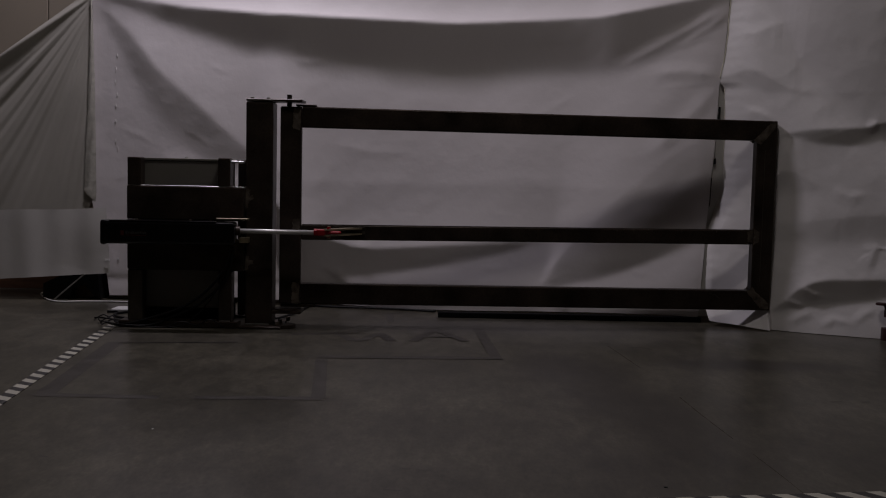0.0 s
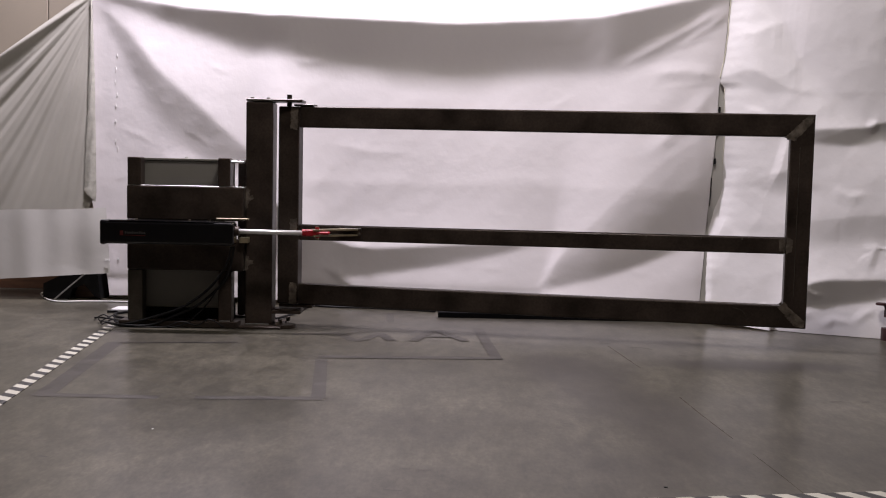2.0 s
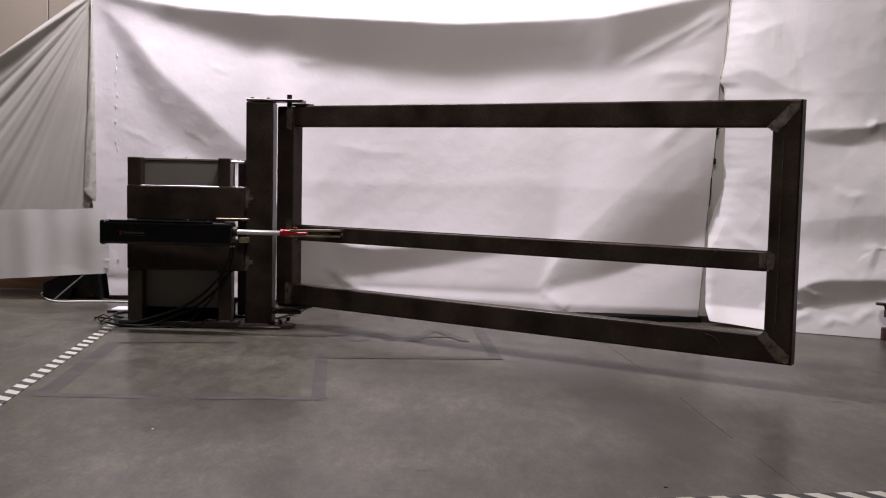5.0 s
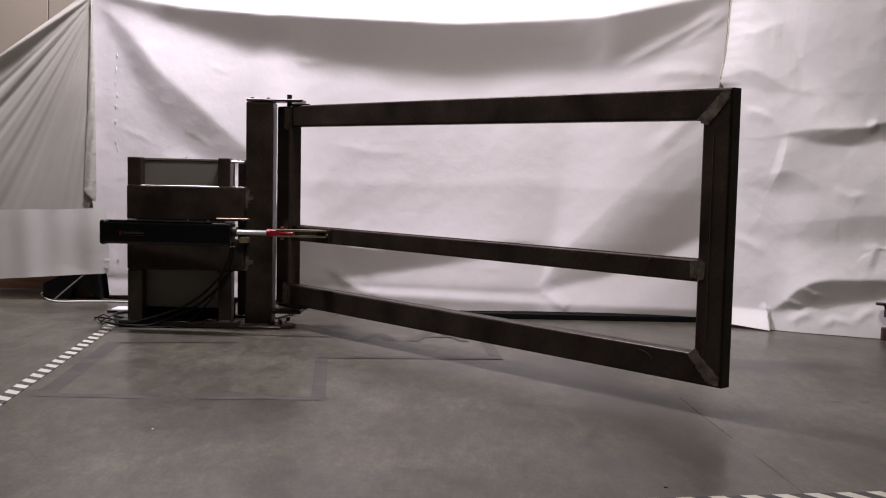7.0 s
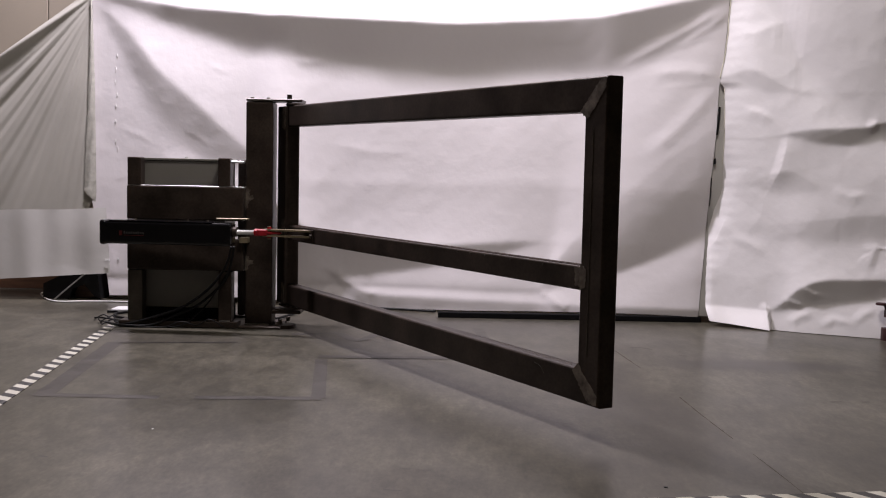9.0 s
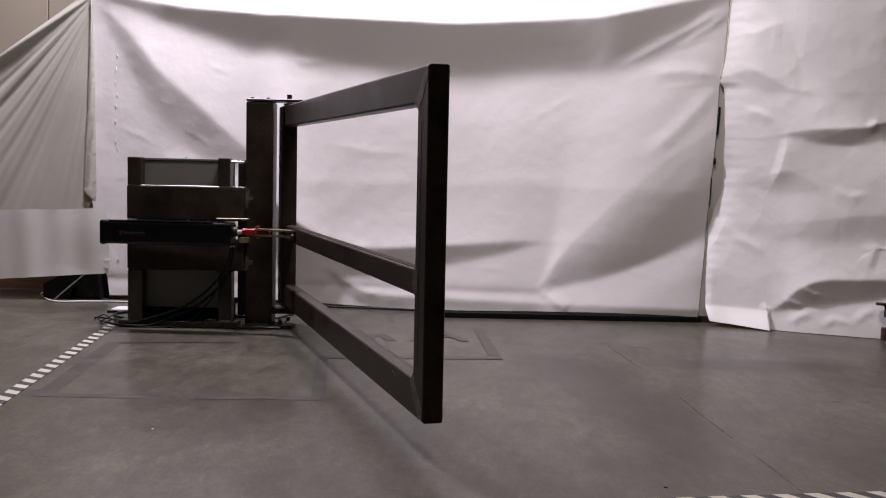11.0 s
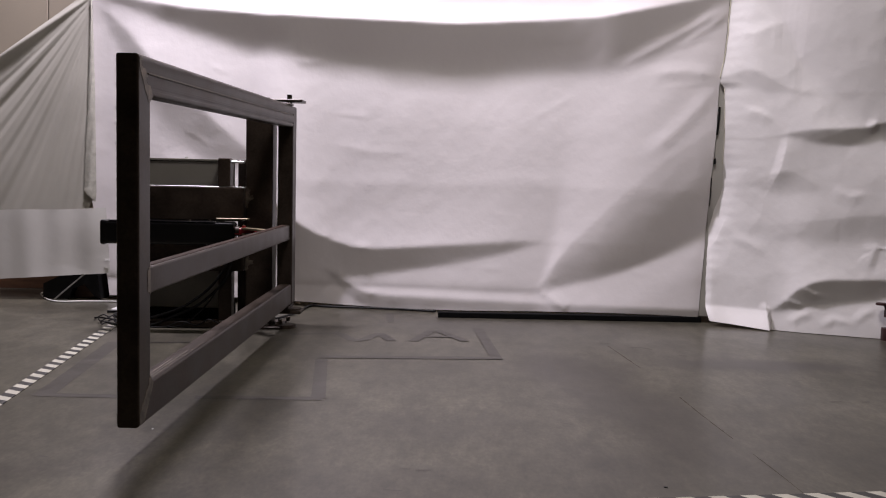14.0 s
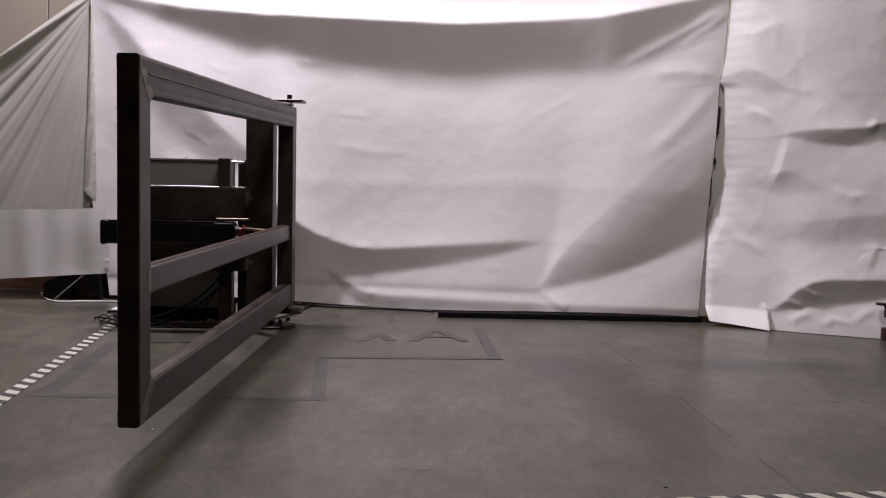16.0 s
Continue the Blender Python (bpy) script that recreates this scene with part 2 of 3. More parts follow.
def hazard_tape(a, b, width, pitch, lean, label):
    """Striped tape: white and black pieces that follow each other along a line."""
    ob = thing("hazard_tape", label, "floor tape")
    ob["kind"] = "structure"
    a, b = Vector(a), Vector(b)
    d = (b - a).normalized()
    s = Vector((d.y, -d.x))
    n = int((b - a).length / pitch * 2)
    for k in range(n):
        c = a + d * pitch / 2 * k
        quad = [c - s * width / 2 - d * lean, c + s * width / 2 + d * lean, c + s * width / 2 + d * (pitch / 2 + lean), c - s * width / 2 + d * (pitch / 2 - lean)]
        bm = bmesh.new()
        top = [bm.verts.new((*q, 0.0035)) for q in quad]
        low = [bm.verts.new((*q, 0.0005)) for q in quad]
        bm.faces.new(top), bm.faces.new(low[::-1])
        for i in range(4):
            bm.faces.new((top[i], top[(i + 1) % 4], low[(i + 1) % 4], low[i]))
        part("tape_stripe", bm, (WHITE_TAPE, BLACK_TAPE)[k % 2], ob)
    return ob


hazard_tape((-2.132, 4.77), (-2.392, 7.60), 0.075, 0.141, -0.026, "black and white striped hazard tape on the floor")
hazard_tape((0.78, 3.66), (1.95, 3.845), 0.10, 0.125, 0.03, "black and white striped hazard tape on the floor")
for k, pts in enumerate(([(1.137, 7.05), (1.17, 6.7), (1.215, 6.25)], [(1.27, 5.45), (1.288, 5.05), (1.318, 4.6)], [(1.335, 4.35), (1.357, 4.0), (1.375, 3.6), (1.40, 3.2)])):
    crack = part("floor_crack", strip(pts, 0.006 - 0.001 * k, 0.0008, 0.9), CRACK)
    tagged(crack, "thin dark crack across the concrete", "crack", "cracks in the floor", "structure")
for n, (x, y, r) in enumerate(((0.859, 3.853, 0.008), (-1.273, 4.554, 0.004))):
    ob = part("floor_speck", rod((x, y, 0.0), (x, y, 0.003), r, 9), (BLACK_TAPE, WHITE)[n])
    tagged(ob, ("dark", "pale")[n] + " speck of dirt on the concrete", "dirt")
for pts, w in (([(1.28, 6.98), (1.35, 7.0), (1.42, 6.93)], 0.025), ([(2.06, 5.41), (2.12, 5.42)], 0.018), ([(2.22, 5.42), (2.27, 5.43)], 0.014), ([(1.10, 7.15), (1.17, 7.13)], 0.02),
               ([(-0.15, 4.03), (-0.11, 4.02)], 0.012), ([(-0.09, 4.01), (-0.03, 4.01)], 0.008), ([(-0.20, 3.75), (-0.13, 3.74)], 0.014), ([(0.57, 4.83), (0.62, 4.80)], 0.010), ([(1.55, 6.72), (1.60, 6.70)], 0.02),
               ([(-1.60, 4.1), (-1.56, 4.08)], 0.02)):
    ob = part("floor_scuff", strip(pts, w, 0.0009, 0.9), MARK)
    tagged(ob, "small dark scuff on the concrete", "scuff", "scuffs on the floor", "structure")


# ---- hung sheets ----
def ridge(x, z, pts, height, above, below, taper=0.25):
    """A fold: a ridge along a line, with a slope above it and one below it."""
    best = np.full(x.shape, 1e9)
    out = np.zeros(x.shape)
    seg = [(np.array(a), np.array(b)) for a, b in zip(pts, pts[1:])]
    total = sum(np.linalg.norm(b - a) for a, b in seg)
    run = 0.0
    for a, b in seg:
        d = b - a
        n = np.linalg.norm(d)
        t = np.clip(((x - a[0]) * d[0] + (z - a[1]) * d[1]) / n ** 2, 0, 1)
        qx, qz = a[0] + t * d[0], a[1] + t * d[1]
        dist = np.hypot(x - qx, z - qz)
        side = d[0] * (z - a[1]) - d[1] * (x - a[0])
        w = np.where(side > 0, above, below)
        h = np.clip(1 - np.sqrt(dist ** 2 + 0.012 ** 2) / w, 0, 1)
        h = h * h * (1.6 - 0.6 * h)
        s = (run + t * n) / total
        end = np.clip(np.minimum(s, 1 - s) / max(taper, 1e-3), 0, 1) if taper else 1
        val = height * h * (0.15 + 0.85 * end if taper else 1)
        take = dist < best
        out = np.where(take, val, out)
        best = np.minimum(best, dist)
        run += n
    return out


def waves(x, z, scale, seed):
    """Gentle unevenness."""
    rnd = random.Random(seed)
    out = np.zeros(x.shape)
    for k in range(14):
        a = rnd.uniform(0, math.pi)
        f = scale * rnd.uniform(0.5, 2.2)
        out += np.sin(f * (x * math.cos(a) + z * math.sin(a)) + rnd.uniform(0, 6.3)) / (f / scale)
    return out / 8


def facets(x, z, seed, x0, x1, z0, z1, planes=7, tilt=0.16):
    """Creased paper: the nearest of several tilted planes, so that flat facets meet in sharp creases."""
    rnd = random.Random(seed)
    out = None
    for k in range(planes):
        a, b = rnd.uniform(-tilt, tilt), rnd.uniform(-tilt, tilt)
        p = a * (x - rnd.uniform(x0, x1)) + b * (z - rnd.uniform(z0, z1))
        out = p if out is None else np.maximum(out, p)
    return out


def sheet(name, mat, label, left, right, low, high, depth, nx, nz, category="backdrop sheet", dense=1.0):
    """A hung sheet: left and right edge as functions of height, low and high edge as functions of the way along, depth(x, z) its plane and folds."""
    u, v = np.meshgrid(np.linspace(0, 1, nx) ** dense, np.linspace(0, 1, nz))
    zz = low(u) + (high(u) - low(u)) * v
    xx = left(zz) + (right(zz) - left(zz)) * u
    yy = depth(xx, zz)
    verts = np.stack([xx, yy, zz], -1).reshape(-1, 3)
    i = np.arange(nx * nz).reshape(nz, nx)
    faces = np.stack([i[:-1, :-1], i[:-1, 1:], i[1:, 1:], i[1:, :-1]], -1).reshape(-1, 4)
    me = bpy.data.meshes.new(name)
    me.from_pydata(verts.tolist(), [], faces.tolist())
    me.materials.append(mat)
    me.polygons.foreach_set("use_smooth", [True] * len(me.polygons))
    return tagged(new(name, me), label, category)


def rising(t, e=0.02):
    return 0.5 * (t + np.sqrt(t * t + e * e))


def overhang(x, z, upper, lower, slope, fade, soft=0.02, crest=None, toe=0.0, reach=0.25, ease=False):
    """A fold that leans out from its lower line up to its upper line and falls back above it; toe: how much the sheet leans out again under the lower line."""
    zu = sum(np.interp(x + o, *zip(*upper)) for o in (-0.07, -0.035, 0, 0.035, 0.07)) / 5
    zl = np.minimum(sum(np.interp(x + o, *zip(*lower)) for o in (-0.07, -0.035, 0, 0.035, 0.07)) / 5, zu)
    inside = rising(z - zl, soft) - rising(z - zu, crest or soft)
    if ease:
        inside = inside - inside ** 2 / (2 * np.maximum(zu - zl, 0.05))
    d = slope * inside * np.exp(-np.clip(z - zu, 0, None) / fade)
    w = np.clip((zu - zl) / 0.15, 0, 1)
    return d + toe * w * (rising(zl - z, soft) - rising(zl - z - reach, 0.1))


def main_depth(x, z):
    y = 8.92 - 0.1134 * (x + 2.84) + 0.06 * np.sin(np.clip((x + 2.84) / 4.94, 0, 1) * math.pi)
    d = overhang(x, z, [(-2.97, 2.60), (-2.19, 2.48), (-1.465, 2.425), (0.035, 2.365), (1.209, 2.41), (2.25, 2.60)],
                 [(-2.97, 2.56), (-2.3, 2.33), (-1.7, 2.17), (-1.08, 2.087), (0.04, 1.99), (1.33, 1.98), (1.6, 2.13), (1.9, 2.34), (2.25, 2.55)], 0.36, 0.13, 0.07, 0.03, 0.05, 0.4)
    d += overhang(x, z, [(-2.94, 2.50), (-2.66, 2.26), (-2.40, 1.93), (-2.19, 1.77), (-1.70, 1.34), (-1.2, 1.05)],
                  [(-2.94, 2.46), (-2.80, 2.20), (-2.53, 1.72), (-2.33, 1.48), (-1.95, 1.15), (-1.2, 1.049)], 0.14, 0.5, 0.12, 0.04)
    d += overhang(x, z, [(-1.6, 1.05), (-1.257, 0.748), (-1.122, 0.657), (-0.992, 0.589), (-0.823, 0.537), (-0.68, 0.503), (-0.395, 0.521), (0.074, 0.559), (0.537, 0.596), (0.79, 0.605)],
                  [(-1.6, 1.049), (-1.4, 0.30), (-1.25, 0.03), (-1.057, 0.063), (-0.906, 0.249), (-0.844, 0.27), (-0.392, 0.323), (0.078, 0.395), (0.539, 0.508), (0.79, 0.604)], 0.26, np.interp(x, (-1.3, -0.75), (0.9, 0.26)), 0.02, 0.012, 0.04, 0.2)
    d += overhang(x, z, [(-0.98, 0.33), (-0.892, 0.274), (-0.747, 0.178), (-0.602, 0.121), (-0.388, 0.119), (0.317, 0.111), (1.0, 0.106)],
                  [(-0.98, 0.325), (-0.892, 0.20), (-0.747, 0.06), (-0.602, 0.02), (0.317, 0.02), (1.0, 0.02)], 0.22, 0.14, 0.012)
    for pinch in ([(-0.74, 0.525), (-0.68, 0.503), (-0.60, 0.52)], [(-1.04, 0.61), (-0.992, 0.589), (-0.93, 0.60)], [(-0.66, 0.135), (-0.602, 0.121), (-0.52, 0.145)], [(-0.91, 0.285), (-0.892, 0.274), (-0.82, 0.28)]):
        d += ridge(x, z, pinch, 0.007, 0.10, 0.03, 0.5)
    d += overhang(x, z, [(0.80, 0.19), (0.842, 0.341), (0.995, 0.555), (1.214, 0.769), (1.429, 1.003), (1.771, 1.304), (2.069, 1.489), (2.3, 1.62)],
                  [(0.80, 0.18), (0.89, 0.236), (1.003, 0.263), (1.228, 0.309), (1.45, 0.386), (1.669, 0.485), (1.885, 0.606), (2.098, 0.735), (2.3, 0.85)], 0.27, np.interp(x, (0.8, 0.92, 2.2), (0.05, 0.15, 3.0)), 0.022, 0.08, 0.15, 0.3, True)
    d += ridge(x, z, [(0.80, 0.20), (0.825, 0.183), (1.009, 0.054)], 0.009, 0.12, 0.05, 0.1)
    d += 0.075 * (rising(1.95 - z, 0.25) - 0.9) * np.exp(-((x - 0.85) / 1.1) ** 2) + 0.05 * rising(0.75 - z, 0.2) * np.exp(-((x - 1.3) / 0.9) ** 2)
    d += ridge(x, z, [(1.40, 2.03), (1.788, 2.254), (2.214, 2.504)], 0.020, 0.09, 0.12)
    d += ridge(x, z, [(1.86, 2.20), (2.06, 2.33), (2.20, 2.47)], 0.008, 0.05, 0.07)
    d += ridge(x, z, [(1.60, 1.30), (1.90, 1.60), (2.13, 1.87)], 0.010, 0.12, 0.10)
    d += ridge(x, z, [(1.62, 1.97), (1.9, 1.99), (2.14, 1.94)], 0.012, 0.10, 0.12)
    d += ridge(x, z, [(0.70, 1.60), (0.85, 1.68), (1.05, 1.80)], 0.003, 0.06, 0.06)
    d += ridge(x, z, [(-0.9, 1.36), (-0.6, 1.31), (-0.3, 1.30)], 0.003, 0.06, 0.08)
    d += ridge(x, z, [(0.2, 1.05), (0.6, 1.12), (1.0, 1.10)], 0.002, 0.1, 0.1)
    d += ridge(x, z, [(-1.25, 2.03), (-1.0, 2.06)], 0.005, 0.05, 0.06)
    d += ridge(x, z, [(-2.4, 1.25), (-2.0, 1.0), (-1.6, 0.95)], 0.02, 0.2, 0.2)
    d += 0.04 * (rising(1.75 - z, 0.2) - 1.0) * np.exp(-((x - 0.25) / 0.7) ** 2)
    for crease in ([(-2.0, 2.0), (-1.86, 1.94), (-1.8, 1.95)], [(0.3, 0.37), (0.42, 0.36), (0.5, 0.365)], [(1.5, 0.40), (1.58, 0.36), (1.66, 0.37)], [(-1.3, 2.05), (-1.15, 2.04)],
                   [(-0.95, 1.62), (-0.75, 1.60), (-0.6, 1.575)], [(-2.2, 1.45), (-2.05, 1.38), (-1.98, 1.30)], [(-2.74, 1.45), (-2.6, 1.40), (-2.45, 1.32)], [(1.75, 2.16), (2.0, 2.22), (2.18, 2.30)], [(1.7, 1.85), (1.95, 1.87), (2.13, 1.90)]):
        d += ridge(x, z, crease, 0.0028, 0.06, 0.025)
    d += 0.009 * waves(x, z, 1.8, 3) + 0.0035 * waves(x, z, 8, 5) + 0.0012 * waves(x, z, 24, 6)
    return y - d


def right_depth(x, z):
    y = 8.34 - 0.64 * (x - 2.1)
    d = overhang(x, z, [(2.0, 3.5), (6, 3.5)], [(2.0, 2.75), (2.556, 2.427), (2.603, 2.128), (2.787, 1.889), (2.963, 1.718), (3.118, 1.555), (3.6, 1.5), (6, 1.4)], 0.17, 5, 0.05, None, 0.10, 0.35)
    d -= 0.26 * rising(x - 2.72, 0.18)
    d += overhang(x, z, [(2.0, 1.46), (2.50, 1.47), (2.574, 1.498), (2.627, 1.515), (2.801, 1.536), (2.97, 1.540), (3.119, 1.547), (3.192, 1.592), (3.7, 1.65)],
                  [(2.0, 1.45), (2.50, 1.465), (2.574, 1.490), (2.628, 1.477), (2.805, 1.422), (3.009, 1.411), (3.106, 1.461), (3.195, 1.502), (3.7, 1.58)], 0.46, 0.2, 0.016, 0.010, 0.10, 0.2)
    d += overhang(x, z, [(2.0, 1.90), (2.238, 1.963), (2.282, 1.997), (2.337, 2.007), (2.412, 1.966), (2.524, 1.867), (2.7, 1.80)],
                  [(2.0, 1.89), (2.238, 1.955), (2.323, 1.882), (2.417, 1.814), (2.526, 1.812), (2.7, 1.79)], 0.24, 0.25, 0.02, 0.014, 0.05, 0.15)
    d += overhang(x, z, [(2.0, 0.90), (2.228, 0.877), (2.287, 0.827), (2.437, 0.791), (2.653, 0.824), (2.997, 0.885), (3.22, 0.917), (4, 0.95)],
                  [(2.0, 0.89), (2.228, 0.873), (2.288, 0.80), (2.438, 0.74), (2.658, 0.695), (3.005, 0.688), (3.228, 0.719), (4, 0.75)], 0.22, 0.4, 0.06, 0.06, 0.03, 0.2)
    d += 0.07 * rising(0.72 - z, 0.12)
    d += overhang(x, z, [(2.0, 0.13), (2.56, 0.135), (2.57, 0.163), (2.604, 0.246), (2.655, 0.312), (2.707, 0.36), (2.845, 0.416), (3.016, 0.423), (3.24, 0.439), (4, 0.46)],
                  [(2.0, 0.12), (2.56, 0.13), (2.571, 0.15), (2.678, 0.175), (2.853, 0.215), (3.023, 0.241), (3.246, 0.298), (4, 0.33)], 0.44, 0.22, 0.016, 0.012, 0.20, 0.2)
    d += overhang(x, z, [(2.30, 1.12), (2.388, 1.118), (2.459, 1.185), (2.637, 1.233), (2.8, 1.10)], [(2.30, 1.11), (2.389, 1.105), (2.464, 1.055), (2.645, 1.027), (2.8, 1.09)], 0.16, 0.2, 0.02, 0.03, 0.06, 0.15)
    # creases
    for line, h, up, down in (([(2.592, 1.49), (2.578, 1.382), (2.548, 1.231), (2.499, 1.099)], 0.022, 0.16, 0.05), ([(2.103, 0.591), (2.159, 0.662), (2.229, 0.859)], 0.020, 0.05, 0.10),
                              ([(3.10, 0.655), (3.188, 0.667), (3.131, 0.475)], 0.014, 0.05, 0.12), ([(3.09, 1.53), (3.125, 1.555), (3.15, 1.60)], 0.022, 0.06, 0.05),
                              ([(2.20, 2.30), (2.35, 2.27), (2.52, 2.34)], 0.012, 0.08, 0.12), ([(2.30, 1.70), (2.42, 1.66), (2.50, 1.60)], 0.012, 0.05, 0.09),
                              ([(2.60, 0.247), (2.68, 0.225), (2.76, 0.20)], 0.012, 0.03, 0.06), ([(2.70, 0.36), (2.78, 0.31), (2.86, 0.29)], 0.012, 0.03, 0.07), ([(2.63, 0.064), (2.70, 0.12), (2.80, 0.17)], 0.016, 0.05, 0.07),
                              ([(2.84, 0.06), (2.93, 0.12), (3.05, 0.10)], 0.014, 0.05, 0.06), ([(3.05, 0.10), (3.12, 0.17), (3.2, 0.22)], 0.014, 0.05, 0.06), ([(3.28, 2.1), (3.31, 1.95), (3.33, 1.7)], 0.012, 0.06, 0.06),
                              ([(2.25, 0.70), (2.40, 0.64), (2.482, 0.573)], 0.010, 0.08, 0.06), ([(2.9, 1.10), (3.0, 1.04), (3.12, 1.06)], 0.012, 0.06, 0.10)):
        d += ridge(x, z, line, h, up, down, 0.3)
    # turned-up hem at the foot and the edge that curls away at the seam
    d += 0.75 * (rising(0.148 - z, 0.008) - rising(-z, 0.015)) * np.clip((2.53 - x) / 0.04, 0, 1)
    d += ridge(x, z, [(2.498, 0.16), (2.505, 0.02)], 0.03, 0.03, 0.06, 0.0)
    edge = right_edge(z)
    d -= 0.5 * rising(edge + 0.085 - x, 0.03) * np.exp(-((z - 1.10) / 0.26) ** 2)
    d -= 0.5 * rising(edge + 0.035 - x, 0.01) * np.exp(-((z - 0.30) / 0.35) ** 2)
    d += 0.016 * waves(x, z, 2.4, 8) - 0.012 * np.abs(waves(x, z, 4.5, 11)) - 0.008 * np.abs(waves(x, z, 11, 14)) + 0.0012 * waves(x, z, 40, 15)
    d += 0.35 * facets(x, z, 4, 2.1, 3.4, 0.2, 2.5) - 0.3 * facets(x, z, 9, 2.1, 3.4, 0.2, 2.5) + 0.25 * facets(x, z, 23, 2.1, 3.4, 0.0, 1.6, 9, 0.2)
    y = y - d
    near = seam(z) + 0 * x
    hold = np.exp(-(np.clip(x - edge, 0, None) / 0.10) ** 2)
    return y + hold * (main_depth(near, z) - 0.006 - (8.34 - 0.64 * (edge - 2.1)) + 0.055)


main_left = lambda z: np.interp(z, (0.0, 0.3, 0.9, 1.6, 2.5, 3.3), (-2.86, -2.90, -3.03, -3.05, -3.03, -3.03))
SEAM_Z, SEAM_X = (0.0, 0.051, 0.317, 0.591, 0.772, 1.132, 1.266, 1.49, 1.712, 1.889, 2.066, 2.286, 2.548, 3.3), (2.048, 2.05, 2.071, 2.095, 2.105, 2.109, 2.121, 2.134, 2.142, 2.148, 2.171, 2.193, 2.203, 2.23)
seam = lambda z: np.interp(z, SEAM_Z, SEAM_X)
EDGE_Z = (0.022, 0.089, 0.226, 0.454, 0.637, 0.774, 0.956, 1.223, 1.401, 1.666, 1.85, 1.865, 1.90, 1.93, 2.019, 2.15, 2.28, 2.54, 3.3)
EDGE_X = (2.100, 2.082, 2.085, 2.092, 2.110, 2.125, 2.165, 2.192, 2.190, 2.182, 2.176, 2.170, 2.140, 2.137, 2.153, 2.175, 2.189, 2.204, 2.24)
right_edge = lambda z: np.interp(z, EDGE_Z, EDGE_X) + 0.0015 * np.sin(31 * z) + 0.001 * np.sin(83 * z)
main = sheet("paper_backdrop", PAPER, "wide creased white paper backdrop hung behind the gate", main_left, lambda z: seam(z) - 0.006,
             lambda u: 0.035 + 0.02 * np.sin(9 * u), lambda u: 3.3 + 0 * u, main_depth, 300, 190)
crumpled = sheet("paper_backdrop", PAPER_COOL, "crumpled white paper sheet beside the wide backdrop", right_edge, lambda z: 5.6 + 0 * z,
                 lambda u: 0.035 * np.clip(1 - u * 8, 0, 1) + 0.004, lambda u: 3.3 + 0 * u, right_depth, 330, 300, dense=1.7)
sheet("paper_strip", PAPER_THIN, "narrow paper strip behind the seam of the backdrop", lambda z: seam(z) - 0.05, lambda z: seam(z) + 0.16,
      lambda u: 0.05 + 0 * u, lambda u: 3.3 + 0 * u, lambda x, z: main_depth(seam(z) + 0 * x, z) + 0.022 - 0.1 * (x - seam(z)), 6, 90, "paper strip")
for z0, z1, r in ((1.935, 2.56, 0.0045), (0.98, 1.85, 0.0025)):
    lip = []
    for z in np.linspace(z0, z1, 16):
        x = float(right_edge(z))
        lip.append((x, float(right_depth(np.array([x]), np.array([z]))[0]) - 0.002, float(z)))
    part("torn_edge", hose(lip, r, 6, 3), PAPER_EDGE, crumpled, "torn cream edge of the paper", True)


def cloth_depth(x, z):
    a = np.arctan2(2.62 - z, -2.9 - x)
    r = np.hypot(2.62 - z, -2.9 - x)
    d = (0.004 + 0.011 * np.exp(-((a - 0.55) / 0.28) ** 2)) * np.sin(a * 21 + 1.6 * np.sin(4 * a)) * np.clip(r / 0.8, 0, 1) + 0.0045 * np.sin(a * 53 + 2.5 * np.sin(7 * a) + 2 * r) * np.clip(r / 1.3, 0, 1) + 0.0022 * np.sin(a * 131 + 3 * r) * np.clip(r / 1.5, 0, 1)
    d += 0.03 * np.exp(-((a - 0.62) / 0.05) ** 2) * np.clip(r / 0.9, 0, 1) + 0.02 * np.exp(-((a - 0.82) / 0.035) ** 2) * np.clip(r / 0.9, 0, 1)
    return 8.85 + 0.04 * (x + 2.9) - d - 0.02 * waves(x, z, 3, 21)


hem_right = lambda z: np.interp(z, (0.83, 0.93, 1.59, 2.06, 2.48, 2.62), (-2.944, -2.934, -2.945, -2.957, -2.970, -2.975))
hem_left = lambda z: np.interp(z, (0.83, 0.93, 1.59, 2.06, 2.48, 2.62), (-3.052, -3.045, -3.010, -2.998, -2.985, -2.980))
cloth = sheet("white_cloth", CLOTH, "off-white cloth hung in fanned folds from its corner", lambda z: -4.6 + 0 * z, lambda z: hem_right(z) - 0.01,
              lambda u: 0.55 + 0.30 * np.clip((u - 0.93) / 0.05, 0, 1), lambda u: 1.39 + 1.233 * u, cloth_depth, 260, 150, "cloth")
hem = sheet("hem", TERRY, "looped terry hem along the edge of the cloth", hem_left, hem_right, lambda u: 0.93 - 0.09 * u + 0.006 * np.sin(40 * u), lambda u: 2.60 + 0 * u,
            lambda x, z: cloth_depth(x, z) - 0.022 - 0.012 * np.sin(np.clip((x - hem_left(z)) / (hem_right(z) - hem_left(z)), 0, 1) * math.pi) - 0.003 * waves(x, z, 60, 41), 14, 180)
hem.parent = cloth
del hem["category"]
sheet("paper_sheet", PAPER_THIN, "thin white paper sheet hung below the cloth", lambda z: -4.6 + 0 * z, lambda z: -2.80 - 0.06 * z,
      lambda u: 0.115 + 0.125 * u, lambda u: 0.725 + 0.065 * u + 0.004 * np.sin(14 * u),
      lambda x, z: 8.78 - 0.007 * np.sin(9 * x + 1.5 + 1.5 * z) - 0.004 * np.sin(23 * x + z) - 0.03 * waves(x, z, 3, 31) - 0.012 * np.abs(waves(x, z, 7, 33)), 120, 50, "paper sheet")
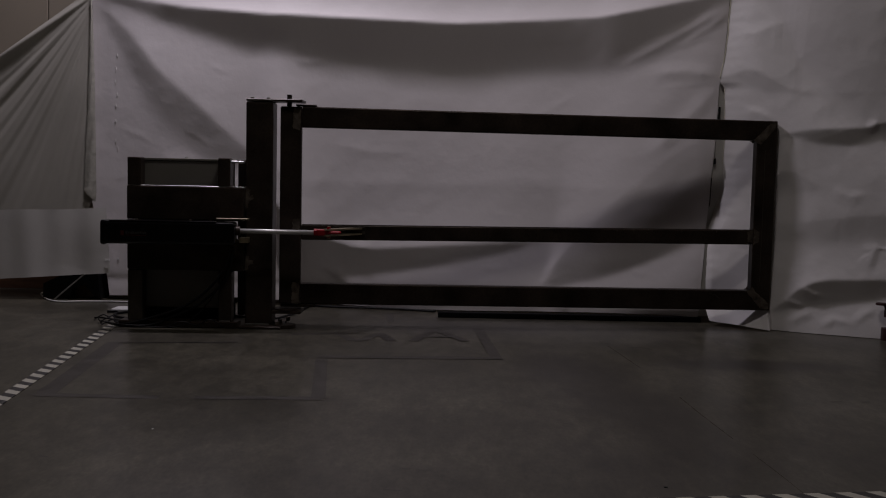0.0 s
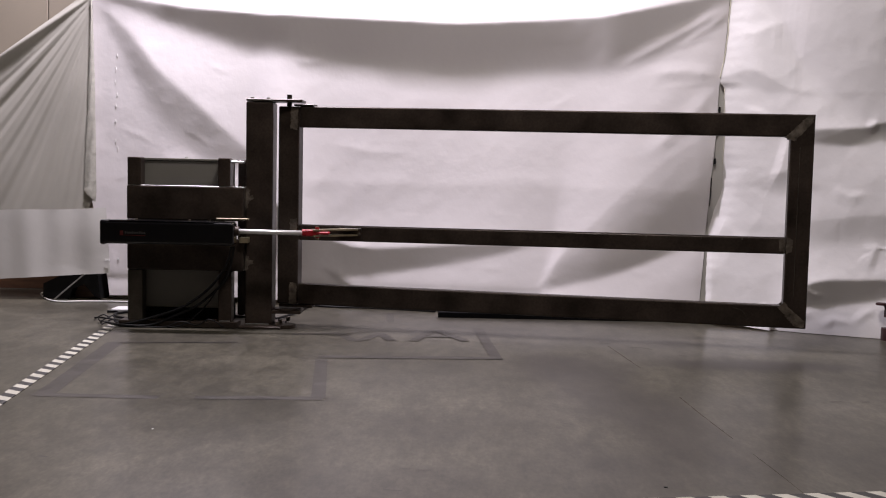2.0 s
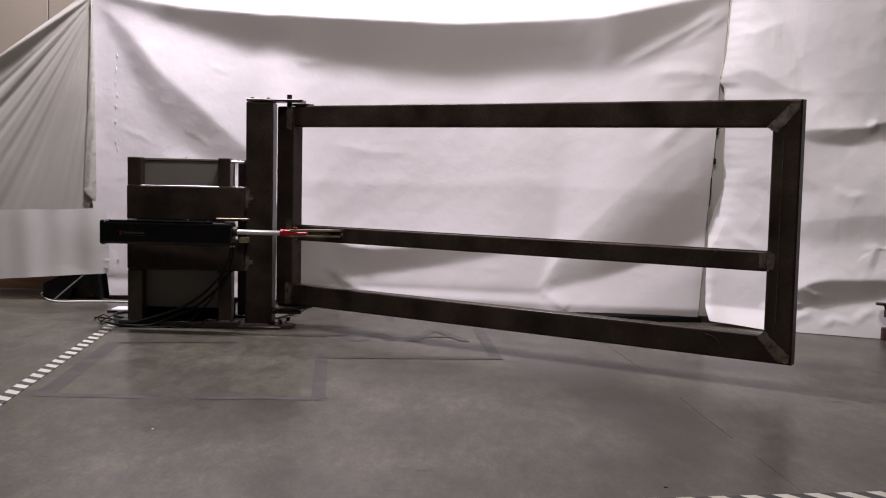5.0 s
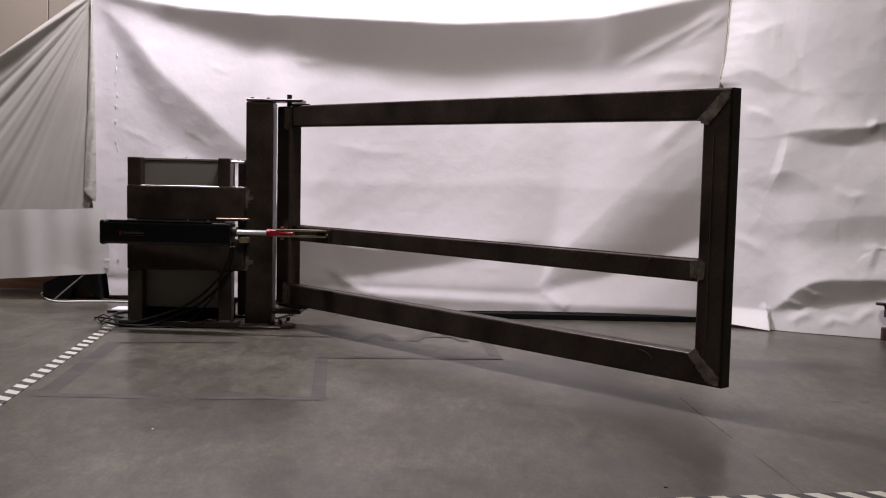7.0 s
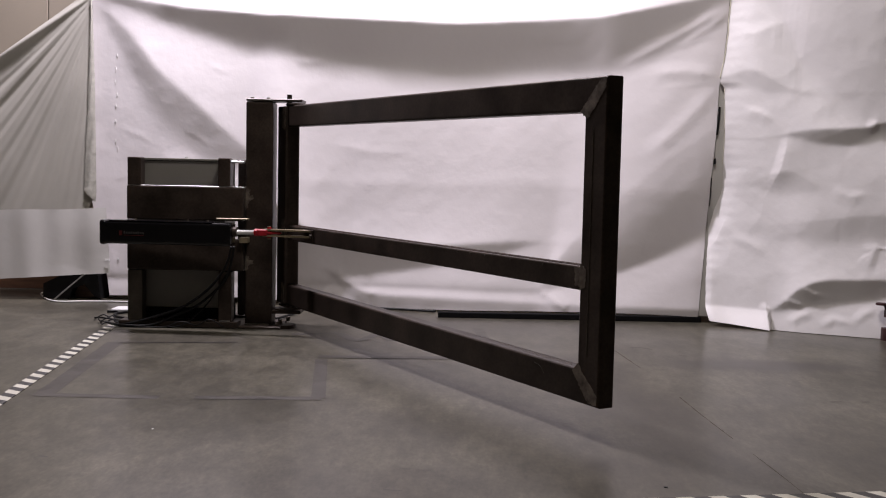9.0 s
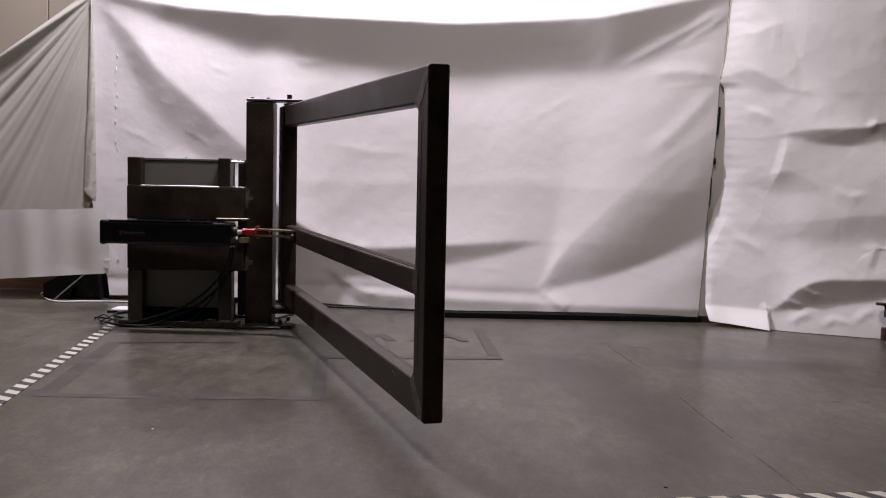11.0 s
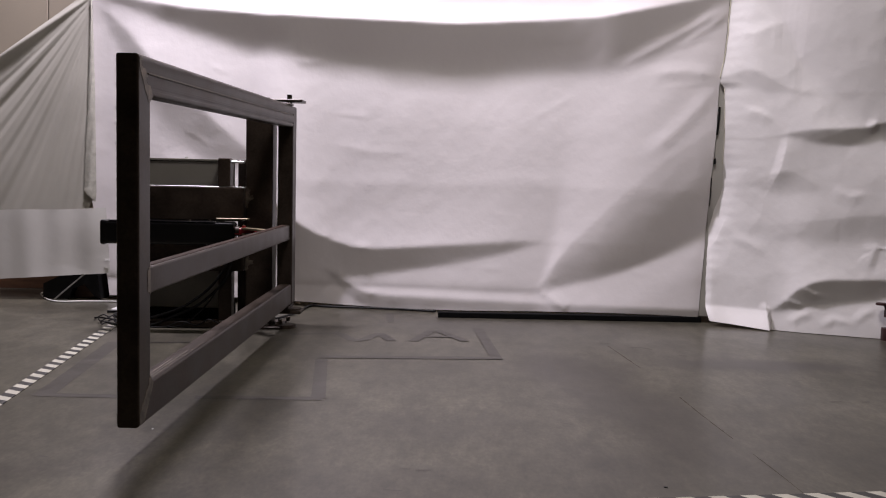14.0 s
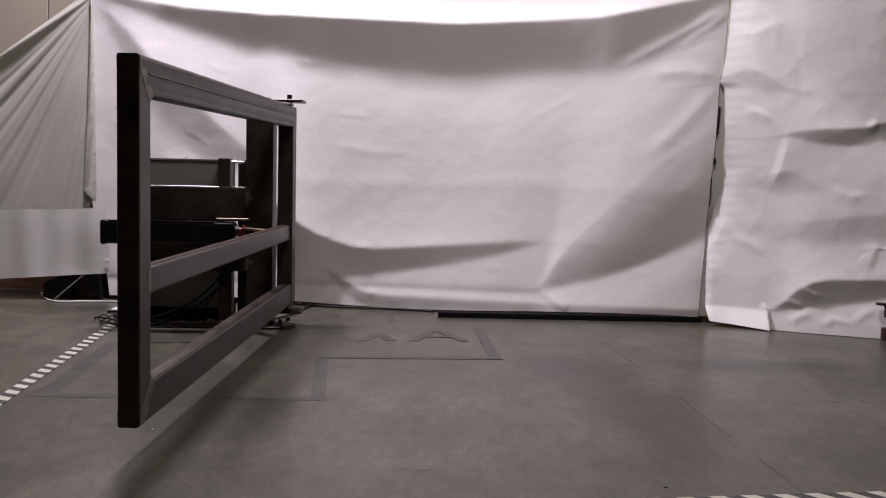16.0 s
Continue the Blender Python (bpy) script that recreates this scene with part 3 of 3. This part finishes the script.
for z in (0.35, 1.30, 1.36, 1.53, 1.66, 1.75, 1.86, 1.97, 2.08):
    x = -2.795 + 0.010 * math.sin(40 * z)
    y = float(main_depth(np.array([x]), np.array([z]))[0])
    part("staple", box((x - 0.004, y - 0.006, z - 0.010), (x + 0.003, y - 0.001, z + 0.010), 0.001, 1), WHITE, main, "small bright staple")
part("tape_tab", box((-2.855, 8.765, 0.345), (-2.815, 8.772, 0.362), 0.002, 1), WHITE, main, "small white tab of tape")
# black rods added in place of the dark open gaps along the seam
for (x0, z0), (x1, z1), r in (((2.149, 1.712), (2.137, 1.49), 0.008), ((2.127, 1.307), (2.128, 1.262), 0.009), ((2.113, 1.154), (2.106, 0.93), 0.004)):
    y = float(main_depth(np.array([x0]), np.array([(z0 + z1) / 2]))[0])
    part("seam_gap_shade", rod((x0, y, z0), (x1, y, z1), r, 8), RUBBER, main, "narrow dark rod standing for a shaded gap in the seam")


# ---- the gate ----
HINGE = (-1.139, 7.643)
TOP, LOW, LONG = 1.579, 0.137, 3.66
FACE, REAR = -0.048, 0.040


def gate_part(name, bm, mat, parent, label="", lift=0.032, slope=-0.0050):
    """A part of the gate's frame, which hangs a little lower at its free end."""
    for v in bm.verts:
        v.co.z += lift + slope * v.co.x
    return part(name, bm, mat, parent, label)


def ragged_patch(outline, y, thick, seed):
    """A ground weld: a thin plate with an uneven outline."""
    rnd = random.Random(seed)
    pts = []
    for (x0, z0), (x1, z1) in zip(outline, outline[1:] + outline[:1]):
        n = max(2, int(math.dist((x0, z0), (x1, z1)) / 0.007))
        for k in range(n):
            j = 0.0045 if k else 0.0
            pts.append((x0 + (x1 - x0) * k / n + rnd.uniform(-j, j), z0 + (z1 - z0) * k / n + rnd.uniform(-j, j)))
    return prism(pts, y, y + thick)


gate = thing("swing_gate", "heavy dark steel frame gate with ground welds, swinging on its post", "gate", (*HINGE, 0))
IN = 3.505
RAIL = 0.152
gate_part("hinge_stile", box((-0.06, -0.065, LOW + 0.004), (0.095, 0.045, TOP - 0.004), 0.012), STEEL, gate)
gate_part("top_rail", prism([(0.096, TOP - RAIL), (IN, TOP - RAIL), (LONG, TOP), (0.096, TOP)], FACE, REAR, 0.012, (1, 0, 0)), STEEL, gate)
gate_part("bottom_rail", prism([(0.096, LOW), (LONG, LOW), (IN, LOW + RAIL), (0.096, LOW + RAIL)], FACE, REAR, 0.012, (1, 0, 0)), STEEL, gate)
gate_part("end_stile", prism([(IN, LOW + RAIL), (LONG, LOW), (LONG, TOP), (IN, TOP - RAIL)], FACE, REAR, 0.012, (0, 0, 1)), STEEL, gate)
gate_part("middle_rail", box((0.096, FACE + 0.006, 0.641), (IN - 0.001, REAR - 0.012, 0.75), 0.010), STEEL, gate, "", 0.0, 0.0038)
for y in (FACE - 0.0015, REAR + 0.0002):
    gate_part("ground_weld", ragged_patch([(IN - 0.03, TOP - RAIL + 0.002), (IN + 0.025, TOP - RAIL - 0.03), (LONG - 0.012, TOP - 0.05), (LONG - 0.012, TOP - 0.012), (LONG - 0.05, TOP - 0.012)], y, 0.0013, 1), GROUND_STEEL, gate, "bare ground weld")
    gate_part("ground_weld", ragged_patch([(IN - 0.035, LOW + RAIL - 0.012), (IN + 0.012, LOW + RAIL + 0.03), (IN + 0.045, LOW + RAIL - 0.02), (LONG - 0.012, LOW + 0.055), (LONG - 0.012, LOW + 0.012), (LONG - 0.07, LOW + 0.012)], y, 0.0013, 2), GROUND_STEEL, gate, "bare ground weld")
    gate_part("ground_weld", ragged_patch([(IN + 0.002, 0.64), (IN + 0.04, 0.66), (IN + 0.045, 0.74), (IN + 0.002, 0.76)], y, 0.0013, 3), GROUND_STEEL, gate, "bare ground weld")
gate_part("ground_weld", ragged_patch([(IN - 0.04, 0.66), (IN - 0.003, 0.655), (IN - 0.003, 0.745), (IN - 0.045, 0.74)], FACE + 0.0045, 0.0013, 4), GROUND_STEEL, gate, "bare ground weld")
for z0, z1, k in ((TOP - RAIL - 0.012, TOP - 0.014, 5), (0.655, 0.765, 6), (LOW + 0.012, LOW + 0.16, 7)):
    gate_part("ground_weld", ragged_patch([(0.03, z0), (0.085, z0 - 0.01), (0.088, z1), (0.035, z1)], -0.0665, 0.0013, k), GROUND_STEEL, gate, "bare ground weld")
gate_part("weld_seam", box((0.10, REAR - 0.001, 1.5085), (IN + 0.04, REAR + 0.0055, 1.5145), 0.001, 1), GROUND_STEEL, gate, "thin bright weld seam")
gate_part("weld_seam", box((IN + 0.062, FACE - 0.0016, LOW + 0.22), (IN + 0.066, FACE + 0.001, TOP - 0.22), 0.0007, 1), WORN_STEEL, gate, "thin worn weld seam")


def bead(x0, z0, z1, proud, steps=8):
    """A rounded moulding along the inner face of the top rail, cut to the mitre at its far end."""
    bm = bmesh.new()
    near, far = [], []
    for k in range(steps + 1):
        t = math.pi * k / steps
        z, y = (z0 + z1) / 2 - (z1 - z0) / 2 * math.cos(t), REAR - 0.002 + (proud + 0.002) * math.sin(t)
        near.append(bm.verts.new((x0, y, z)))
        far.append(bm.verts.new((IN - 0.002 + (z - TOP + RAIL), REAR - 0.002 + (0.2 * proud + 0.002) * math.sin(t), z)))
    for k in range(steps):
        bm.faces.new((near[k], far[k], far[k + 1], near[k + 1]))
    bm.faces.new(near), bm.faces.new(far[::-1])
    return bm


for z0, z1, proud in ((1.514, 1.572, 0.010), (1.455, 1.510, 0.011), (1.431, 1.451, 0.006)):
    gate_part("rail_moulding", bead(0.10, z0, z1, proud), STEEL, gate)
gate_part("channel_lining", box((0.10, FACE + 0.020, 0.749), (IN - 0.004, REAR - 0.026, 0.753), 0.001, 1), RUST, gate, "rusty brown channel top", 0.0, 0.0038)
for u in (2.45, 2.58, 2.72, 2.95, 3.22):
    gate_part("rivet", rod((u, FACE + 0.0075, 0.735), (u, FACE + 0.002, 0.735), 0.0045, 8), WORN_STEEL, gate, "small bare rivet", 0.0, 0.0038)
# glints on top of the bottom rail, laid on as pale bars
for k, (u0, u1) in enumerate(((2.55, 3.48), (2.8, 3.40), (3.02, 3.44))):
    gate_part("scratch_or_glint", box((u0, REAR - 0.022 - 0.016 * k, LOW + RAIL - 0.001), (u1, REAR - 0.017 - 0.016 * k, LOW + RAIL + 0.0008), 0.0003, 1), GROUND_STEEL, gate, "thin bright bar, a painted glint along the rail")
gate_part("scratch_or_glint", hose([(3.18, FACE - 0.0005, 0.262), (3.23, FACE - 0.0005, 0.25), (3.26, FACE - 0.0005, 0.222)], 0.0014, 6, 5), WORN_STEEL, gate, "pale curved scratch")
gate_part("top_lug", box((0.05, -0.05, TOP), (0.20, 0.04, TOP + 0.014), 0.003, 1), STEEL, gate)
gate_part("lower_lug", box((-0.05, -0.05, LOW - 0.022), (0.20, 0.04, LOW - 0.002), 0.003, 1), STEEL, gate)
gate_part("hinge_pin", rod((0, 0, TOP - 0.02), (0, 0, 1.662), 0.018), STEEL, gate)
PIN = Vector((0.30, -0.264))
# bracket that the rod pulls
for z in (0.685, 0.725):
    bm = bmesh.new()
    d = (Vector((0.51, -0.05)) - PIN).normalized()
    s = Vector((-d.y, d.x)) * 0.028
    quad = [PIN - d * 0.04 - s, Vector((0.545, -0.046)) - s * 0.2, Vector((0.45, -0.046)) + s * 0.3, PIN - d * 0.04 + s]
    a = [bm.verts.new((*q, z)) for q in quad]
    b = [bm.verts.new((*q, z + 0.012)) for q in quad]
    bm.faces.new(a[::-1]), bm.faces.new(b)
    for i in range(4):
        bm.faces.new((a[i], a[(i + 1) % 4], b[(i + 1) % 4], b[i]))
    part("pull_bracket", bm, BRASS, gate, "yellow zinc-plated bracket")
part("bracket_plate", box((0.40, FACE - 0.010, 0.66), (0.565, FACE + 0.006, 0.74), 0.003, 1), STEEL, gate)
part("bracket_pin", rod((PIN.x, PIN.y, 0.665), (PIN.x, PIN.y, 0.755), 0.013), BRASS, gate)
part("bracket_bolt", rod((0.55, FACE - 0.022, 0.70), (0.55, FACE - 0.009, 0.70), 0.012, 6), GROUND_STEEL, gate)

# ---- the stand with its post ----
stand = thing("gate_stand", "dark welded steel stand with a square post carrying the gate", "stand", (-1.34, 7.63, 0))


def at_stand(name, bm, mat=STEEL, label=""):
    ob = part(name, bm, mat, stand, label)
    ob.location = (1.34, -7.63, 0)
    return ob


at_stand("post", box((-1.435, 7.535, 0.02), (-1.24, 7.73, 1.635), 0.014))
at_stand("cap_plate", box((-1.432, 7.53, 1.637), (-1.03, 7.735, 1.655), 0.004, 1))
for x in (-1.40, -1.285):
    at_stand("cap_bolt", rod((x, 7.60, 1.655), (x, 7.60, 1.668), 0.014, 6), GROUND_STEEL)
at_stand("base_plate", box((-1.47, 7.44, 0.0), (-1.16, 7.80, 0.02), 0.005, 1))
for x, y in ((-1.19, 7.49), (-1.15, 7.75), (-1.19, 7.62)):
    at_stand("anchor_bolt", rod((x, y, 0.02), (x, y, 0.05), 0.016, 6), GROUND_STEEL, "steel anchor bolt")
at_stand("lower_hinge_plate", box((-1.245, 7.55, 0.10), (-1.03, 7.735, 0.123), 0.004, 1))
at_stand("hinge_disc", rod((-1.139, 7.643, 0.122), (-1.139, 7.643, 0.134), 0.10, 24))
at_stand("base_lobe", rod((-1.15, 7.56, 0.0), (-1.15, 7.56, 0.024), 0.085, 24))
at_stand("upper_beam", box((-2.276, 7.475, 0.775), (-1.437, 7.59, 1.018), 0.012))
# pale strip painted as the lamp's highlight on the beam's top edge
at_stand("beam_highlight", box((-2.27, 7.482, 1.016), (-1.44, 7.52, 1.022), 0.002, 1), ALU, "thin bright strip, the painted highlight on the beam's edge")
at_stand("lower_beam", box((-2.274, 7.475, 0.412), (-1.437, 7.59, 0.64), 0.012))
at_stand("leg", box((-2.272, 7.48, 0.02), (-2.165, 7.585, 0.411), 0.008), WORN_STEEL, "worn bare steel leg")
at_stand("leg", box((-1.617, 7.48, 0.02), (-1.522, 7.585, 0.411), 0.008))
at_stand("upper_leg", box((-2.272, 7.48, 1.019), (-2.175, 7.585, 1.22), 0.008))
at_stand("upper_leg", box((-1.622, 7.48, 1.019), (-1.535, 7.585, 1.225), 0.008))
at_stand("rear_leg", box((-1.585, 8.02, 0.02), (-1.51, 8.11, 1.215), 0.008))
at_stand("rear_leg", box((-2.35, 8.02, 0.02), (-2.28, 8.11, 1.18), 0.008))
at_stand("tie_plate", box((-1.53, 7.49, 1.19), (-1.437, 7.53, 1.205), 0.002, 1), ALU, "bright narrow tie plate")
at_stand("base_rail", box((-2.33, 7.45, 0.0), (-1.475, 7.60, 0.045), 0.006, 2))
at_stand("weld_bead", rod((-1.43, 7.533, 0.024), (-1.26, 7.533, 0.024), 0.005, 6), ALU, "bright weld bead")
at_stand("weld_bead", rod((-1.61, 7.478, 0.049), (-1.53, 7.478, 0.049), 0.004, 6), ALU, "bright weld bead")
at_stand("base_rail", box((-2.36, 8.0, 0.0), (-1.48, 8.13, 0.02), 0.004, 1))
for z0, z1, k in ((0.86, 1.02, 11), (0.41, 0.53, 13)):
    zm = (z0 + z1) / 2
    splash = [(-1.434, z0), (-1.415, z0 + 0.012), (-1.412, zm - 0.02), (-1.375, zm - 0.006), (-1.38, zm + 0.022), (-1.408, zm + 0.02), (-1.404, z1 - 0.015), (-1.432, z1)]
    at_stand("ground_weld", ragged_patch(splash, 7.5325, 0.002, k), GROUND_STEEL, "bare ground weld")
at_stand("mount_plate", box((-1.62, 7.42, 0.786), (-1.395, 7.474, 0.797), 0.002, 1), BRASS, "yellow zinc-plated mounting plate")
at_stand("mount_plate", box((-1.46, 7.44, 0.62), (-1.40, 7.533, 0.66), 0.003, 1), BRASS, "yellow zinc-plated mounting plate")

# grey box behind the beams
unit = thing("power_unit", "grey-green steel hydraulic power unit box inside the stand", "power unit", (-1.92, 7.82, 0))
# the black block at the bottom is added to darken the gap under the cabinet
for name, bm, mat in (("cabinet", box((-2.26, 7.62, 0.122), (-1.60, 7.99, 1.2), 0.01), GREY_BOX), ("gap_shade", box((-2.268, 7.612, 0.0), (-1.592, 7.995, 0.12), 0.006), MATTE_BLACK), ("lid", box((-2.265, 7.605, 1.2), (-1.59, 8.0, 1.218), 0.005), GREY_BOX),
                      ("lid_screw", rod((-1.90, 7.7, 1.218), (-1.90, 7.7, 1.228), 0.012, 10), WHITE)):
    ob = part(name, bm, mat, unit)
    ob.location = (1.92, -7.82, 0)

# ---- the ram ----
PIVOT = Vector((-2.30, 7.32))
ram = thing("gate_actuator", "long glossy black gate actuator with chromed rod and red clevis", "actuator", (*PIVOT, 0))
part("cover", box((-0.085, -0.07, 0.612), (0.835, 0.07, 0.772), 0.02, 9), BLACK_COVER, ram, "glossy black cover")
part("end_cap", box((-0.098, -0.074, 0.606), (-0.05, 0.074, 0.778), 0.018, 4), BLACK_COVER, ram)
part("top_trim", box((-0.04, -0.066, 0.7725), (0.70, 0.066, 0.778), 0.002, 1), BLACK_COVER, ram)
part("gland", rod((0.83, 0, 0.713), (0.862, 0, 0.713), 0.034, 20), STEEL, ram)
part("rear_lug", box((-0.03, 0.06, 0.64), (0.03, 0.16, 0.74), 0.004, 1), STEEL, ram)
part("logo_mark", box((0.045, -0.0725, 0.672), (0.068, -0.0705, 0.706), 0.0), LOGO_RED, ram, "small red emblem")
for k in range(9):
    x = 0.078 + 0.0165 * k
    part("logo_bar", box((x, -0.0725, 0.684), (x + 0.011, -0.0705, 0.698 + 0.004 * (k % 3 == 0))), LOGO_GREY, ram)
part("logo_line", box((0.078, -0.0725, 0.672), (0.222, -0.0705, 0.676)), LOGO_RED, ram)
for x in (0.15, 0.52, 0.66):
    part("cover_screw", rod((x, -0.03, 0.777), (x, -0.03, 0.79), 0.008, 8), GROUND_STEEL, ram)
slide = part("rod", rod((-0.80, 0, 0.713), (-0.02, 0, 0.708), 0.017, 20), CHROME, ram, "chromed piston rod", True)
bm = box((-0.085, -0.03, 0.688), (-0.005, 0.03, 0.735), 0.010, 3)
box((-0.03, -0.030, 0.701), (0.088, 0.030, 0.721), 0.009, 3, bm)
part("clevis", bm, RED, slide, "red painted clevis")
part("clevis_nut", rod((-0.105, 0, 0.711), (-0.08, 0, 0.711), 0.026, 6), RED, slide)
part("clevis_pin", rod((0, 0, 0.676), (0, 0, 0.752), 0.014, 12), RED, slide)

# ---- hoses and cables ----
def cable(name, pts, r, mat, label, category="cable"):
    return tagged(part(name, hose(pts, r), mat, None, label, True), "", category)


cable("hydraulic_hose", [(-1.50, 7.36, 0.60), (-1.53, 7.40, 0.50), (-1.585, 7.44, 0.40), (-1.694, 7.45, 0.271), (-1.876, 7.45, 0.145), (-2.079, 7.44, 0.072), (-2.283, 7.44, 0.018), (-2.40, 7.6, 0.014)], 0.0095, RUBBER, "black rubber hydraulic hose drooping to the floor", "hose")
cable("hydraulic_hose", [(-1.48, 7.36, 0.60), (-1.52, 7.42, 0.45), (-1.572, 7.45, 0.335), (-1.754, 7.46, 0.168), (-1.957, 7.46, 0.07), (-2.1, 7.43, 0.016), (-2.3, 7.42, 0.014), (-2.45, 7.55, 0.014)], 0.0095, RUBBER, "black rubber hydraulic hose drooping to the floor", "hose")
cable("thin_cable", [(-1.55, 7.46, 0.40), (-1.66, 7.47, 0.22), (-1.76, 7.45, 0.10), (-1.9, 7.43, 0.012), (-2.2, 7.40, 0.010)], 0.005, RUBBER, "thin black cable hanging by the stand")
cable("floor_cable", [(-2.20, 7.72, 0.012), (-2.42, 7.80, 0.012), (-2.52, 7.98, 0.012), (-2.45, 8.15, 0.012), (-2.62, 8.10, 0.012)], 0.010, RUBBER, "black cable looped on the floor beside the stand")
cable("floor_cable", [(-1.48, 7.9, 0.012), (-1.40, 7.86, 0.012), (-1.25, 7.95, 0.012), (-1.15, 8.35, 0.012), (-1.10, 8.70, 0.012), (-0.95, 8.66, 0.012), (-0.39, 8.60, 0.012), (-0.05, 8.5, 0.012)], 0.009, RUBBER, "black cable along the foot of the backdrop")
for k, (x, y) in enumerate(((-2.42, 7.66), (-2.36, 7.52), (-2.50, 7.80))):
    cable("tangled_wire", [(x, y, 0.006), (x - 0.05, y + 0.10 - 0.05 * k, 0.03), (x - 0.10, y - 0.02, 0.006), (x - 0.06, y - 0.12, 0.05 - 0.012 * k), (x + 0.10, y - 0.05, 0.006), (x + 0.22, y + 0.03, 0.02)], 0.0045, RUBBER, "thin black wire tangled on the floor")
cable("tangled_wire", [(-1.98, 7.42, 0.006), (-1.86, 7.40, 0.05), (-1.76, 7.44, 0.02), (-1.66, 7.40, 0.07), (-1.56, 7.44, 0.006)], 0.0045, RUBBER, "thin black wire tangled on the floor")
cable("white_cable", [(-2.45, 8.72, 0.008), (-2.777, 8.72, 0.008), (-3.0, 8.70, 0.008), (-3.227, 8.66, 0.008), (-3.41, 8.88, 0.008), (-3.55, 9.20, 0.008), (-3.40, 9.3, 0.03)], 0.007, WHITE, "white cable lying in a bend on the floor")

# ---- clutter ----
bar = part("floor_bar", box((-1.05, -0.03, 0), (1.05, 0.03, 0.044), 0.006), MATTE_BLACK, None, "long black bar lying at the foot of the backdrop")
bar.matrix_world = pose(1.02, 8.27, 0, 0, 0, 0.6)
tagged(bar, "", "bar")

case = thing("leaning_case", "black angular case on the floor under the sheet", "case", (-3.1, 9.0, 0))
ob = part("case_body", prism([(-0.32, 0.0), (-0.10, 0.0), (-0.07, 0.09), (0.03, 0.13), (0.12, 0.03), (0.17, 0.0), (0.14, 0.26), (-0.05, 0.26), (-0.32, 0.13)], -0.12, 0.14, 0.0), RUBBER, case)
part("case_panel", box((-0.09, 0.0, 0.0), (0.11, 0.10, 0.16), 0.004, 1), BROWN, case, "brown wooden panel")
stick = part("thin_rod", rod((-3.29, 8.78, 0.006), (-2.99, 8.80, 0.27), 0.006, 8), ALU, None, "thin bright metal rod leaning on the case")
tagged(stick, "", "rod")
slab = part("white_pad", box((-2.60, 8.12, 0.0), (-2.40, 8.3, 0.03), 0.008), WHITE, None, "small white pad on the floor by the stand")
tagged(slab, "", "pad")

valve = thing("pipe_stand", "small dark red iron pipe stand with disc knobs", "pipe stand", (3.285, 7.55, 0))
part("base", rod((0, 0, 0), (0, 0, 0.09), 0.07, 20), DARK_RED, valve)
part("stem", rod((0, 0, 0.09), (0, 0, 0.20), 0.035, 16), DARK_RED, valve)
part("collar", rod((0, 0, 0.17), (0, 0, 0.225), 0.055, 20), DARK_RED, valve)
part("pin", rod((-0.04, 0, 0.22), (-0.06, 0, 0.262), 0.010, 10), DARK_RED, valve)
part("disc_knob", rod((-0.075, 0, 0.258), (-0.075, 0, 0.272), 0.045, 20), DARK_RED, valve)

# ---- what moves ----
SWING = [(0, 5.15), (0.5, 1.93), (1, -1.85), (1.5, -5.77), (2, -9.63), (2.5, -13.5), (3, -17.6), (3.5, -21.87), (4, -25.87),
         (5.2, -34.4), (6.5, -43.12), (7, -46.43), (7.5, -49.67), (8, -52.91), (8.5, -56.15), (9, -59.3), (10.2, -67.1),
         (11.5, -75.5), (12, -78.86), (12.5, -82.34), (13, -85.84), (13.5, -89.02), (13.8, -90.6), (14, -91.06), (14.5, -91.03), (16, -91.03)]


def motions():
    swing, yaw, reach = [], [], []
    for t, a in SWING:
        swing.append((t, pose(*HINGE, 0, 0, 0, a)))
        c, s = math.cos(radians(a)), math.sin(radians(a))
        p = Vector((HINGE[0] + PIN.x * c - PIN.y * s, HINGE[1] + PIN.x * s + PIN.y * c)) - PIVOT
        yaw.append((t, pose(*PIVOT, 0, 0, 0, math.degrees(math.atan2(p.y, p.x)))))
        reach.append((t, pose(p.length, 0, 0)))
    walk(gate, swing)
    walk(ram, yaw)
    walk(slide, reach)


motions()
